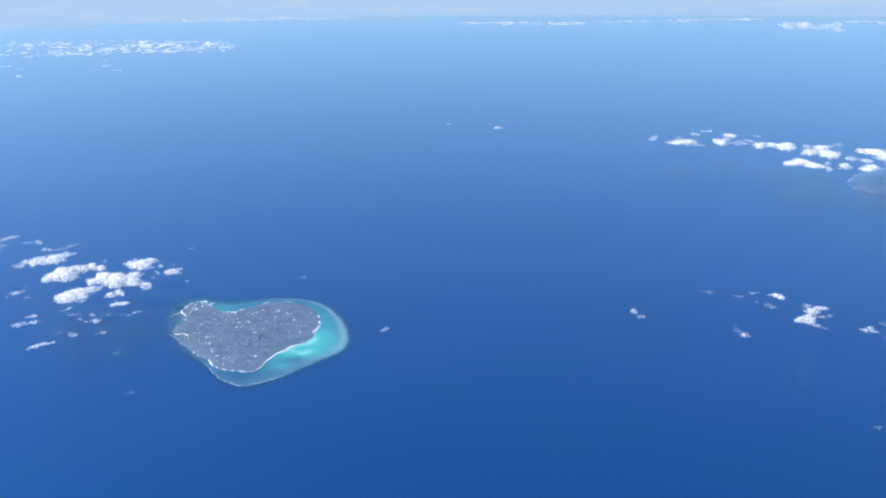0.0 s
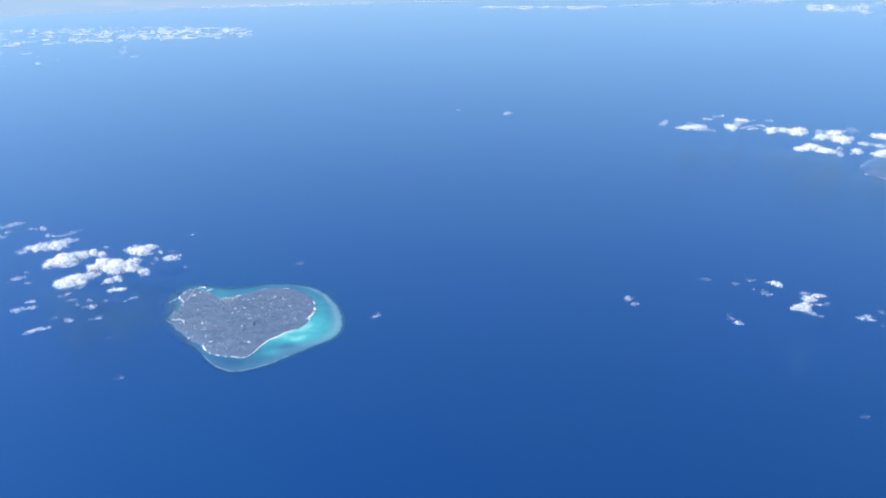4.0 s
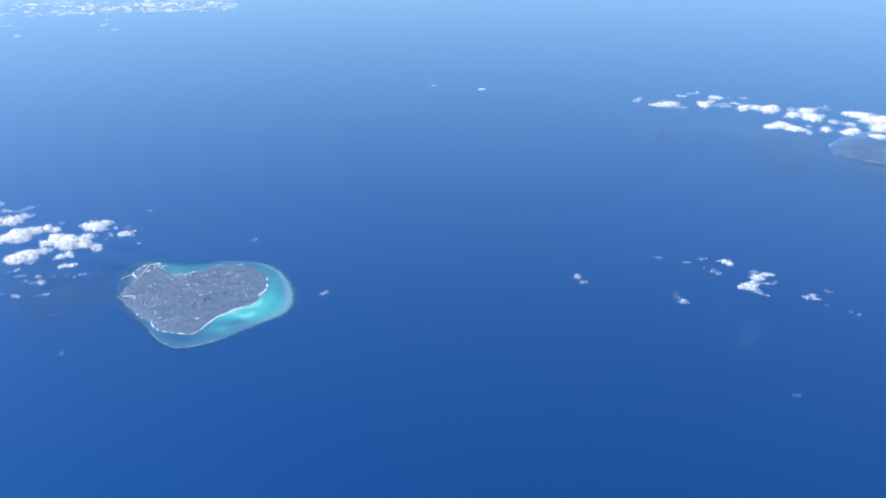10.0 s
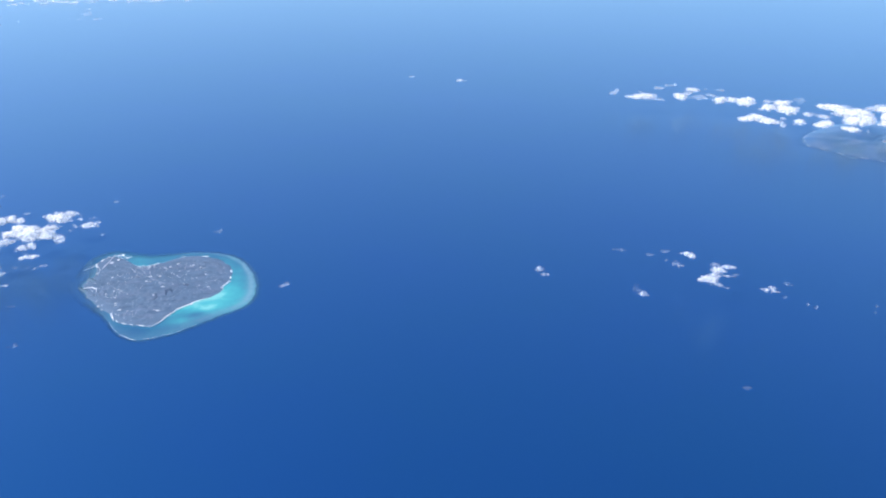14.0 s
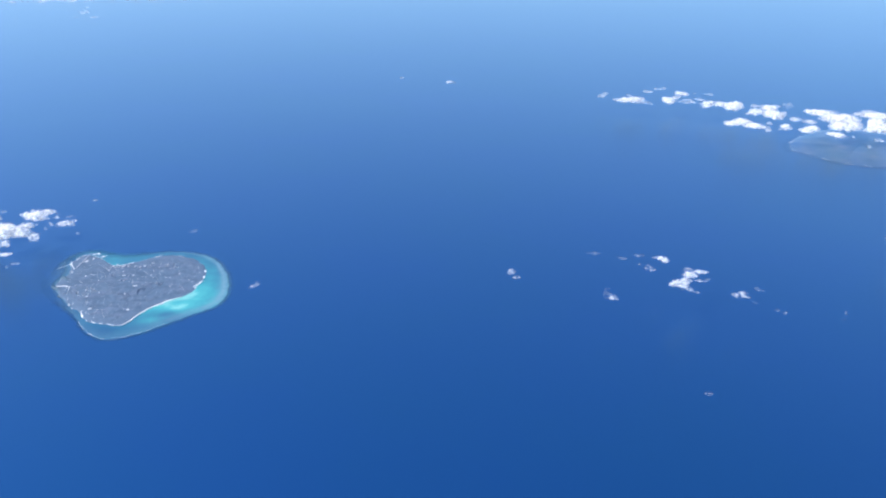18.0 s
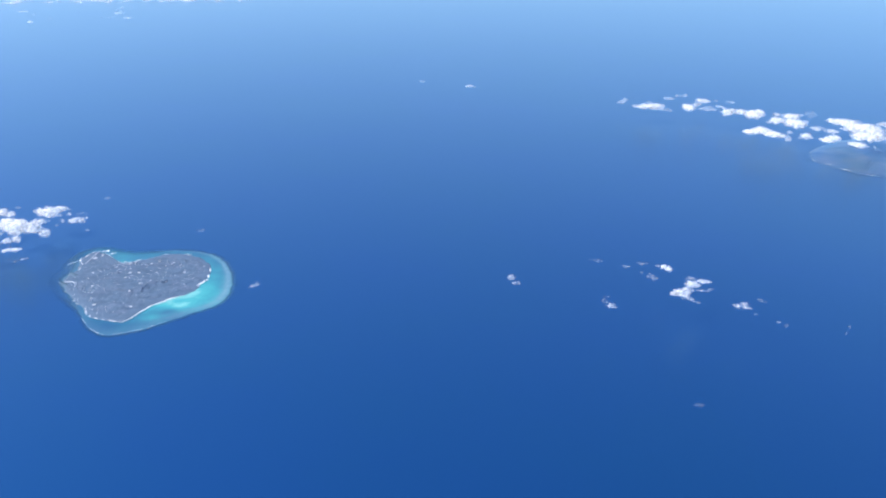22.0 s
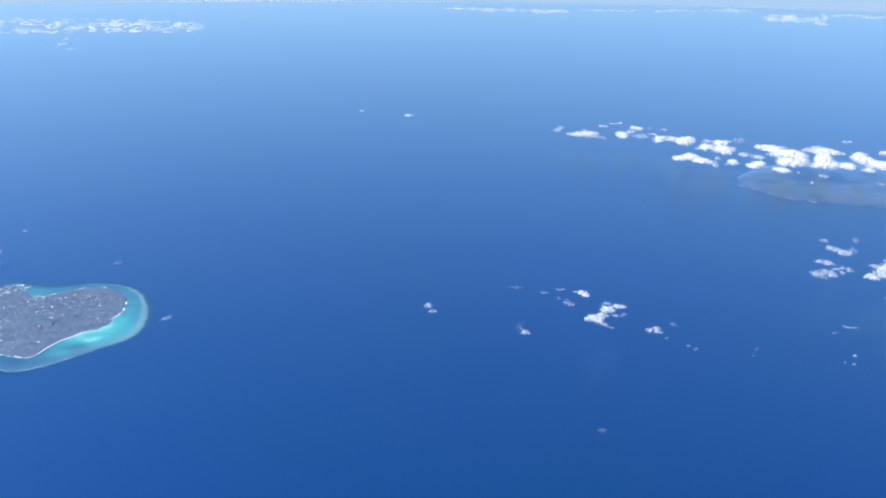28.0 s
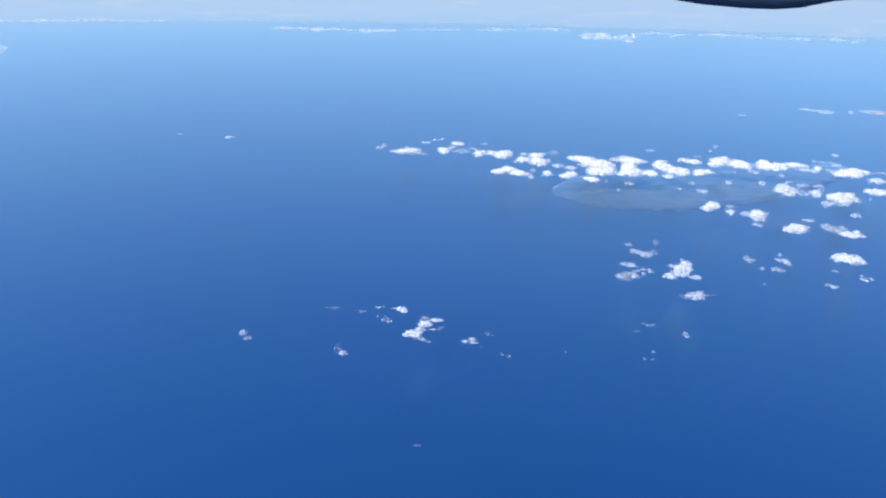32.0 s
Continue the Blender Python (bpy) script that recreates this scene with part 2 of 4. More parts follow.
# ---- distant haze bank above the horizon: a backdrop ring glowing in painted haze colours ----
def build_haze():
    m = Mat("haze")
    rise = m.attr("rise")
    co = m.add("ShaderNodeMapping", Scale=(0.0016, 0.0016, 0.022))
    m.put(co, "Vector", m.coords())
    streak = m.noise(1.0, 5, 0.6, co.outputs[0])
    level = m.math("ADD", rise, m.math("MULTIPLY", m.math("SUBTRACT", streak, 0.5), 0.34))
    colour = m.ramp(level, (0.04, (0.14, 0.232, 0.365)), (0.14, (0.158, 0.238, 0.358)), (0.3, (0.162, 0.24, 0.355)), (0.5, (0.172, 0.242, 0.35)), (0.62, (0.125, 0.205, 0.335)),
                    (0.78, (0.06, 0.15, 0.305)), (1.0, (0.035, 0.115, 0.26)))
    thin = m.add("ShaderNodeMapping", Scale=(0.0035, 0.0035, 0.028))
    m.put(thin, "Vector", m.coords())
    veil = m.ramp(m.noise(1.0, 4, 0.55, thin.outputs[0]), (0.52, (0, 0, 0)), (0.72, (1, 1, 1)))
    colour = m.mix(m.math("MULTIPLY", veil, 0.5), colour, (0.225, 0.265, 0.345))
    # haze and upper air are given off as light by the ring itself
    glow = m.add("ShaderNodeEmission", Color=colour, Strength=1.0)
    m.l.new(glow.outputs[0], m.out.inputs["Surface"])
    m.n.remove(m.p)
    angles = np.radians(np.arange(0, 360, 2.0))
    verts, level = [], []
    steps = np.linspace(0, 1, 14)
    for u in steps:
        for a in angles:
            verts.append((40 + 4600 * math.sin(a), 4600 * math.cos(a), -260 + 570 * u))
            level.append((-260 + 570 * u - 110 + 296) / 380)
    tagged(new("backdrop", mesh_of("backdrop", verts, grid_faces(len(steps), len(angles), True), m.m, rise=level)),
           "glowing backdrop of pale haze on the horizon below clear blue air", "haze", kind="structure")


build_haze()


# ---- coastlines as radius against bearing, every ten degrees from east, turning north ----
def ring(table):
    knots = np.array(table + table[:1])
    at = np.linspace(0, 360, len(knots))

    def radius(deg):
        g = np.mod(deg, 360.0)
        i = np.minimum((g / (360 / (len(knots) - 1))).astype(int), len(knots) - 2)
        f = g / (360 / (len(knots) - 1)) - i
        n = len(table)
        p0, p1, p2, p3 = (knots[(i + k) % n] for k in (-1, 0, 1, 2))
        m1, m2 = (p2 - p0) / 2, (p3 - p1) / 2
        return (2 * f ** 3 - 3 * f ** 2 + 1) * p1 + (f ** 3 - 2 * f ** 2 + f) * m1 + (3 * f ** 2 - 2 * f ** 3) * p2 + (f ** 3 - f ** 2) * m2

    return radius


def rough_edge(radius, size, phase):
    def edge(deg):
        deg = np.asarray(deg, float)
        a = np.radians(deg)
        w = (np.sin(23 * a + phase) + np.sin(41 * a + 2 * phase) * 0.8 + np.sin(67 * a + 3 * phase) * 0.6 + np.sin(113 * a + phase) * 0.4)
        return radius(deg) + size * w
    return edge


ISLE = (-47.27, 244.67)
COAST = rough_edge(ring([23.1, 23.7, 24.2, 24.5, 24.9, 25.4, 25.8, 26, 26.1, 26.3, 26.6, 26.4, 26.4, 26.1, 25.7, 25, 23.6, 22.1,
                20.2, 18.8, 18.4, 17.8, 17.3, 17.5, 19.8, 29.6, 33.2, 32.1, 30.5, 27.3, 24.6, 23.1, 22.4, 22.3, 22.5, 22,
                21.2, 20.5, 19.9, 19.5, 19.3, 18.8, 18.4, 18.3, 18.3, 18.4, 18.8, 19.3, 19.5, 20, 20.8, 22.7, 24.6, 25.8,
                26.5, 27.5, 28.4, 28.8, 26.6, 24, 22.2, 21.3, 20.9, 20.7, 20.6, 20.8, 21.5, 22.5, 23, 23.1, 23.1, 22.7]), 0.14, 0.7)
REEF = rough_edge(ring([32.2, 31.7, 31.4, 31, 30.8, 30.8, 30.8, 30.9, 31, 30.8, 30.8, 30.3, 29.9, 29.4, 28.7, 28.1, 27.5, 27.1,
                26.8, 27, 27.2, 27.6, 29, 31.6, 35, 36.8, 37, 36, 34.3, 32.3, 30.5, 28.6, 27.3, 26.7, 26.2, 25.6,
                24.6, 23.6, 22.7, 21.9, 21.2, 20.7, 20.4, 20.2, 20, 20.1, 20.3, 20.7, 21.2, 21.9, 23.1, 24.9, 27.4, 30.2,
                33.2, 35.8, 36.9, 36.7, 36.3, 35.6, 34.9, 34.4, 34, 34, 34.1, 34.8, 35.4, 35.7, 35, 34.4, 33.6, 32.9]), 0.1, 2.1)


def hill(x, y):
    """Height of the reef island above the sea, from its own centre."""
    r = np.hypot(x, y)
    return 0.12 + 0.75 * np.exp(-((x - 2) ** 2 + (y + 8) ** 2) / 160) + 0.25 * np.exp(-((x + 6) ** 2 + (y - 6) ** 2) / 90) + 0 * r


def isle_ground(x, y):
    deg = math.degrees(math.atan2(y, x))
    u = math.hypot(x, y) / float(COAST(deg))
    return u, float(hill(x, y)) * min(1.0, max(0.0, 1 - u) * 9) ** 0.6 + 0.1 + sea_z(x + ISLE[0], y + ISLE[1])


def strip(name, parent, material, a0, a1, edge, inner, outer, z, label="", broken=0.0, seed=0):
    """A strip along a coast between two bearings, tapering at its ends, here and there broken."""
    n = max(6, int(abs(a1 - a0) * 2.5))
    rng = np.random.RandomState(seed)
    verts = []
    for i, deg in enumerate(np.linspace(a0, a1, n)):
        taper = min(1.0, 4.0 * min(i, n - 1 - i) / n + 0.15) * (0.75 + 0.5 * rng.rand())
        for k in (inner, outer):
            r = float(edge(deg)) + (inner + outer) / 2 + (k - (inner + outer) / 2) * taper
            x, y = r * math.cos(radians(deg)), r * math.sin(radians(deg))
            verts.append((x, y, z + sea_z(x + ISLE[0], y + ISLE[1])))
    faces = [(2 * i, 2 * i + 1, 2 * i + 3, 2 * i + 2) for i in range(n - 1) if rng.rand() >= broken]
    ob = part(name, mesh_of(name, verts, faces, material), parent, label)
    mod = ob.modifiers.new("thickness", "SOLIDIFY")
    mod.thickness, mod.offset = 0.02, 1
    return ob


def build_reef_island():
    isle = new("reef_island")
    isle.location = (*ISLE, 0)
    tagged(isle, "low coral island, hazed blue-grey, ringed by a turquoise lagoon", "island")
    # land
    deg = np.arange(0, 360, 1.0)
    coast, reef = COAST(deg), REEF(deg)
    ca, sa = np.cos(np.radians(deg)), np.sin(np.radians(deg))
    levels = np.concatenate([np.linspace(0.02, 0.96, 34), [1.0, 1.012]])
    verts = []
    for u in levels:
        x, y = u * coast * ca, u * coast * sa
        rise = hill(x, y) * min(1.0, (1.0 - u) * 9) ** 0.6 if u < 1 else 0 * x
        z = rise + (0.1 if u <= 1.0 else -0.05) + 0.03 * ripple(np.stack([x, y, 0 * x], -1), 0.3) + sea_z(x + ISLE[0], y + ISLE[1])
        verts.append(np.stack([x, y, z], -1))
    verts = np.concatenate(verts)
    faces = grid_faces(len(levels), len(deg), True) + [tuple(range(len(deg)))]
    land = part("land", mesh_of("land", verts, faces, LAND), isle, "scrub and farmland, blue-grey with haze in the colour")
    # lagoon: shallow water from the shore to the reef, fading into the deep
    tone_at = np.array([0, 20, 45, 70, 100, 115, 130, 150, 230, 255, 280, 300, 320, 340, 360.0])
    tone = np.interp(deg, tone_at, [0.7, 0.64, 0.52, 0.38, 0.5, 0.62, 0.4, 0.3, 0.26, 0.32, 0.36, 0.58, 0.88, 0.82, 0.72])
    crest = np.interp(deg, tone_at, [1, 1, 0.9, 0.6, 0.1, 0.0, 0.4, 0.8, 0.6, 0.25, 0.25, 0.3, 0.5, 0.9, 1])
    steps = np.concatenate([np.linspace(0, 1, 22), [1.06, 1.14, 1.24]])
    verts, shallow, coral, cover = [], [], [], []
    for u in steps:
        v = min(u, 1.0)
        r = coast * 0.97 + (reef - coast * 0.97) * v + max(0.0, u - 1) * 9
        x, y = r * ca, r * sa
        verts.append(np.stack([x, y, 0.02 - 0.008 * max(0, u - 1) * 4 + sea_z(x + ISLE[0], y + ISLE[1])], -1))
        def spot(cx, cy, sx, sy, turn=0.0):
            c, q = math.cos(radians(turn)), math.sin(radians(turn))
            px, py = (x - cx) * c + (y - cy) * q, (y - cy) * c - (x - cx) * q
            return np.exp(-(px / sx) ** 2 - (py / sy) ** 2)

        bank = 0.2 * spot(21.5, -17.0, 7.5, 2.8, 14) + 0.14 * spot(25, -7, 7, 8) + 0.22 * spot(14.5, -25.6, 3.6, 2.6, 20)
        hole = 0.34 * spot(18.0, -21.8, 3.2, 1.4, 25) + 0.26 * spot(23, -24, 5, 2.4, 25) + 0.12 * spot(3, -31, 9, 3)
        shore = 0.22 * max(0.0, 1 - v / 0.3) * ((deg > 295) & (deg < 350))
        shallow.append(tone * (0.95 - 0.28 * v * v) + bank - hole + shore - 0.5 * max(0, u - 1) * 3)
        shelf = np.interp(deg, [0, 40, 60, 135, 145, 232, 242, 300, 330, 360], [0.62, 0.66, 0.76, 0.76, 0.1, 0.1, 0.3, 0.42, 0.62, 0.62])
        slope = np.where(np.abs(deg - 190) < 45, 7.0, 3.5)
        ridge = 1.0 if u > 1 else 0.5 + 0.6 * math.exp(-((v - 0.88) / 0.07) ** 2)
        coral.append(crest * np.clip((v - shelf) * slope, 0, 1) * ridge * (0.85 if u <= 1 else 0.25))
        west = np.clip(1.4 - np.abs(deg - 185) / 50, 0, 1)
        edge = 1.0 if u <= 1.0 else max(0.0, 1 - (u - 1) / 0.24) ** 1.5 * 0.8
        bay = np.clip(1.5 - np.abs(deg - 107) / 20, 0, 1)
        cover.append(np.minimum(edge, 1 - west * np.clip(v * 1.3, 0, 1) * 0.88) * (1 - bay * np.clip((u - 0.6) * 1.9, 0, 1)))
    part("lagoon", mesh_of("lagoon", np.concatenate(verts), grid_faces(len(steps), len(deg), True), LAGOON,
                           shallow=np.concatenate(shallow), coral=np.concatenate(coral), cover=np.concatenate(cover)),
         isle, "clear turquoise lagoon over coral sand")
    # beaches, low cliffs and surf
    for i, (a0, a1, w) in enumerate([(-78, -27, 0.7), (-84.5, -79, 0.55), (-88.5, -86.5, 0.35), (-94.5, -91, 0.45), (-100, -97.5, 0.4), (-107, -104.5, 0.5), (-110.5, -108.5, 0.3),
                                     (20, 26, 0.5), (8.5, 14, 0.75), (-6, 6, 0.4), (-10, -7, 0.6), (60, 66, 0.3), (77, 82, 0.3), (97, 104, 0.6), (106, 113, 0.4),
                                     (116, 121, 0.6), (122, 126, 0.6), (129, 131, 0.6), (139, 144, 0.5), (133, 137, 0.5), (-124, -122, 0.2), (-134, -132, 0.2)]):
        strip("beach", isle, SAND, a0, a1, COAST, -0.13, w * 0.48, 0.11, "pale coral sand beach", 0.0, i)
    for i, (a0, a1) in enumerate([(150, 154), (163, 168), (178, 184), (200, 204)]):
        strip("rock_shelf", isle, ROCK, a0, a1, COAST, -0.2, 0.5, 0.09, "grey weathered limestone shelf", 0.2, 40 + i)
    rng = np.random.RandomState(80)
    for a0, a1, w, gap in [(-103, -92, 0.2, 0.25), (-91, -80, 0.22, 0.15), (-79, -66, 0.2, 0.2), (-65, -52, 0.14, 0.4)]:
        at = a0
        while at < a1 - 0.5:
            span = rng.uniform(0.8, 3.2)
            if rng.rand() > gap:
                strip("surf_line", isle, FOAM, at, min(a1, at + span), REEF, -w * 0.32, w * 0.12, 0.05, "thin white line of breaking surf", 0, int(1000 + at * 7))
            at += span + rng.uniform(0.0, 0.3)
    # airstrip and harbour mole
    def slab(name, parent, material, x, y, length, width, turn, z, high, label=""):
        bm = bmesh.new()
        bmesh.ops.create_cube(bm, size=1)
        bmesh.ops.scale(bm, vec=(length, width, high), verts=bm.verts)
        bmesh.ops.bevel(bm, geom=bm.edges[:], offset=min(high, width) * 0.2, segments=1, affect="EDGES")
        me = bpy.data.meshes.new(name)
        bm.to_mesh(me), bm.free()
        me.materials.append(material)
        ob = part(name, me, parent, label)
        ob.matrix_local = pose(x, y, z + sea_z(x + ISLE[0], y + ISLE[1]), 0, 0, turn)
        return ob
    slab("airstrip", isle, ASPHALT, -19.8, 20.4, 12.0, 0.3, 87, 0.42, 0.08, "pale concrete runway")
    slab("apron", isle, ASPHALT, -18.6, 19.6, 1.6, 1.1, 91, 0.42, 0.08, "pale concrete parking apron")
    def bar(name, label, material, half, *line):
        """A low bar of sand or concrete along a bent line."""
        pts = np.array(line, float)
        at = np.linspace(0, len(pts) - 1, 5 * (len(pts) - 1) + 1)
        x, y = np.interp(at, range(len(pts)), pts[:, 0]), np.interp(at, range(len(pts)), pts[:, 1])
        side = np.stack([-np.gradient(y), np.gradient(x)], -1)
        side /= np.linalg.norm(side, axis=1)[:, None]
        swell = half * (0.8 + 0.35 * np.sin(at * 5 + half * 40))
        swell[[0, -1]] *= 0.3
        verts = []
        for lift, wide in ((0.0, 1.3), (0.13, 1.0)):
            for sign in (-1, 1):
                px, py = x + sign * wide * swell * side[:, 0], y + sign * wide * swell * side[:, 1]
                ground = np.array([q[1] if (q := isle_ground(a, b))[0] < 1 else sea_z(a + ISLE[0], b + ISLE[1]) for a, b in zip(px, py)])
                verts.append(np.stack([px, py, 0.04 + lift + ground], -1))
        n = len(at)
        faces = []
        for q in range(n - 1):
            faces += [(a * n + q, b * n + q, b * n + q + 1, a * n + q + 1) for a, b in ((2, 0), (3, 2), (1, 3))]
        part(name, mesh_of(name, np.concatenate(verts), faces, material), isle, label)

    bar("breakwater", "white concrete breakwater", SAND, 0.05, (-26.1, 14.3), (-24.6, 16.5), (-23.4, 17.9), (-21.6, 15.4), (-20.4, 13.4))
    bar("sand_spit", "pale narrow sand spit", SAND, 0.08, (-20.3, 9.4), (-20.4, 11.6))
    bar("sand_spit", "pale narrow sand spit", SAND, 0.045, (-21.2, -0.2), (-18.3, -0.4), (-16.6, -2.4), (-16.2, -4.4))
    bar("sand_spit", "pale narrow sand spit", SAND, 0.2, (-18.9, 26.4), (-17.0, 27.3), (-16.2, 25.9))
    bar("breakwater", "white concrete breakwater", SAND, 0.18, (-15.2, 24.0), (-13.4, 25.3))
    bar("sand_spit", "pale narrow sand spit", SAND, 0.08, (-6.8, -19.8), (-5.7, -22.1), (-4.9, -24.0))
    bar("sand_spit", "pale narrow sand spit", SAND, 0.1, (22.0, -3.6), (23.6, 0.2), (24.4, 2.2))
    bar("rock_shelf", "dark wet limestone shelf", REEF_ROCK, 0.5, (-22.8, 0.2), (-21.8, -0.8), (-19.0, -3.4))
    bar("rock_shelf", "dark wet limestone shelf", REEF_ROCK, 0.6, (-22.6, 7.8), (-21.0, 6.2), (-19.4, 4.6))
    return isle, land, slab


isle, isle_land, slab = build_reef_island()


# ---- clouds ----
def icosphere(level):
    bm = bmesh.new()
    bmesh.ops.create_icosphere(bm, subdivisions=level, radius=1)
    verts = np.array([v.co[:] for v in bm.verts])
    faces = np.array([[v.index for v in f.verts] for f in bm.faces])
    bm.free()
    return verts, faces


BALLS = {level: icosphere(level) for level in (1, 2)}
CLOUD_COUNT = [0]


def puffs(name, centres, radii, squash, level, material, rng):
    ball, tri = BALLS[level]
    n, k = len(centres), len(ball)
    p = np.repeat(ball[None], n, 0)
    bumps = 1 + 0.2 * ripple(p * 2.1 + rng.rand(n, 1, 3) * 20, 0.0)
    p = p * bumps[..., None] * radii[:, None, None] * squash[:, None, :] + centres[:, None, :]
    faces = (tri[None] + (np.arange(n) * k)[:, None, None]).reshape(-1, 3)
    return mesh_of(name, p.reshape(-1, 3), faces, material)


def ragged(scale):
    tex = bpy.data.textures.new("ragged", "CLOUDS")
    tex.noise_scale, tex.noise_depth, tex.intensity, tex.contrast = scale, 4, 1.0, 1.6
    return tex


RAGGED = [ragged(0.7), ragged(1.6)]


def skin(ob, size, rough, grain, smooth=6):
    """Melts the overlapping billows of a cloud into one surface."""
    mod = ob.modifiers.new("skin", "REMESH")
    mod.mode, mod.voxel_size, mod.use_smooth_shade = "VOXEL", size, True
    soft = ob.modifiers.new("soften", "SMOOTH")
    soft.factor, soft.iterations = 0.5, smooth
    torn = ob.modifiers.new("ragged", "DISPLACE")
    torn.texture, torn.texture_coords, torn.mid_level, torn.strength = RAGGED[grain], "LOCAL", 0.5, rough


def lobe_puffs(lobe, rng):
    """A core and the puffs that swell from it into one flat-based heap of cloud: dx, dy, wide, deep, high, dense."""
    dx, dy, wide, deep, high, dense = lobe
    r = (0.36 if wide < 7 else 0.44) * min(max(high, 0.3 * wide), wide, 1.3 * deep)
    n = int(np.clip(2.6 * wide * deep / (math.pi * r * r * 1.5), 7, 50))
    small = wide < 7
    if small:
        knots = rng.uniform(-0.75, 0.75, (rng.randint(3, 6), 2))
        at = knots[rng.randint(0, len(knots), n)] + rng.normal(0, 0.2, (n, 2))
        turn, out = np.arctan2(at[:, 1], at[:, 0]), np.minimum(1, np.hypot(at[:, 0], at[:, 1]))
    else:
        turn, out = rng.uniform(0, 2 * math.pi, n), np.sqrt(rng.uniform(0.1, 1, n))
    edge = np.sqrt(1 - 0.85 * out ** 2)
    radius = r * rng.uniform(0.4, 1.05, n) * (0.5 + 0.5 * edge)
    ox = np.cos(turn) * out * np.maximum(0.06 * wide, wide / 2 - 1.35 * radius)
    oy = np.sin(turn) * out * np.maximum(0.06 * deep, deep / 2 - radius)
    flat = min(1.0, high / (2.1 * r))
    oz = radius * flat * 0.8 + np.maximum(0, high - 2 * radius * flat) * edge * rng.uniform(0.15, 1.0, n)
    squash = np.column_stack([rng.uniform(1.1, 1.7, n), rng.uniform(0.9, 1.3, n), np.full(n, flat) * rng.uniform(0.85, 1.05, n)])
    swell = 0.26 if small else 0.4
    core = swell * wide
    centres = np.vstack([(0, 0, 0.45 * high), np.column_stack([ox, oy, oz])])
    return centres, np.append(core, radius), np.vstack([(1, swell * deep / core, 0.4 * high / core), squash])


def cloud(x, y, z, *lobes):
    """A cloud over a flat base at x, y, z, built up from heaps given across and along the view from the flight:
    a dense billow for each heap, under a thin veil and a ragged fringe."""
    CLOUD_COUNT[0] += 1
    rng = np.random.RandomState(CLOUD_COUNT[0])
    spread = max(q[0] + q[2] / 2 for q in lobes) - min(q[0] - q[2] / 2 for q in lobes)
    top = max(q[5] for q in lobes)
    if top >= 0.85 and spread > 9:
        name, label = "cumulus_cloud", "broad bright white cumulus cloud with a billowing top"
    elif top >= 0.55:
        name, label = "cumulus_cloud", "small white cumulus cloud with ragged edges"
    else:
        name, label = "cloud_wisp", "thin faint shred of white cloud above blue sea"
    ob = new(name)
    ob.matrix_basis = pose(x, y, z, 0, 0, math.degrees(-math.atan2(x - 36, y)))
    tagged(ob, label, "cloud", GROUP)
    grain = math.hypot(x - 36, y, 100) / 1466
    filled = [(q, *lobe_puffs(q, rng)) for q in lobes]

    def swollen(chosen, scale):
        sets = [(np.array((q[0], q[1], 0.45 * q[4])) + (c - (0, 0, 0.45 * q[4])) * scale, r * scale, k) for q, c, r, k in chosen]
        return (np.concatenate(v) for v in zip(*sets))

    for one in filled:
        if one[0][5] < 0.55:
            continue
        centres, radius, squash = swollen([one], 0.86)
        body = part("billow", puffs("billow", centres, radius, squash, 2, CLOUD, rng), ob)
        body.color = (1, 1, 1, one[0][5])
        mean = float(radius[1:].mean())
        skin(body, max(0.1, 0.5 * grain, 0.14 * mean), (1.5 if mean > 0.7 else 2.1) * mean, int(mean > 0.5), 12 if mean > 0.7 else 7)
    solid = [one for one in filled if one[0][5] >= 0.8]
    if solid:
        centres, radius, squash = swollen(solid, 1.12)
        veil = part("veil", puffs("veil", centres, radius, squash, 1, WISP, rng), ob)
        veil.color, veil["kind"] = (1, 1, 1, 0.36), "stuff"
        mean = float(radius[1:].mean())
        skin(veil, max(0.1, 0.5 * grain, 0.16 * mean), 1.3 * mean, int(mean > 0.6), 4)
    for low, over, inner, alpha in ((0.8, 9, 0.7, 0.5), (0.55, 0.8, 0.5, 0.5), (0, 0.55, 0.0, 0.78)):
        chosen = [one[0] for one in filled if low <= one[0][5] < over]
        if not chosen:
            continue
        spots, sizes = [], []
        for dx, dy, wide, deep, high, dense in chosen:
            r = 0.12 * min(wide, 1.6 * deep)
            n = int(np.clip(1.3 * wide * deep / (r * r * 6), 8, 45))
            turn, out = rng.uniform(0, 2 * math.pi, n), np.sqrt(rng.uniform(inner ** 2, 1.3 if low else 1.5, n))
            spots.append(np.column_stack([dx + np.cos(turn) * out * (wide / 2 - 0.7 * r), dy + np.sin(turn) * out * (deep / 2 - 0.7 * r), high * (0.4 + rng.uniform(-0.3, 0.3, n))]))
            sizes.append(r * rng.uniform(0.4, 1.15, n))
        spots, sizes = np.concatenate(spots), np.concatenate(sizes)
        n = len(sizes)
        squash = np.column_stack([rng.uniform(1.0, 2.6, n), rng.uniform(0.7, 1.4, n), rng.uniform(0.2, 0.5, n)])
        name = "fringe" if low else "shred"
        shred = part(name, puffs(name, spots, sizes, squash, 1, WISP, rng), ob)
        shred.color, shred["kind"] = (1, 1, 1, min(1.0, alpha * 1.1 * float(np.mean([q[5] for q in chosen])))), "stuff"
        mean = float(sizes.mean())
        if low:
            skin(shred, max(0.07, 0.4 * grain, 0.2 * mean), 0.9 * mean, int(mean > 0.8), 3)
    return ob


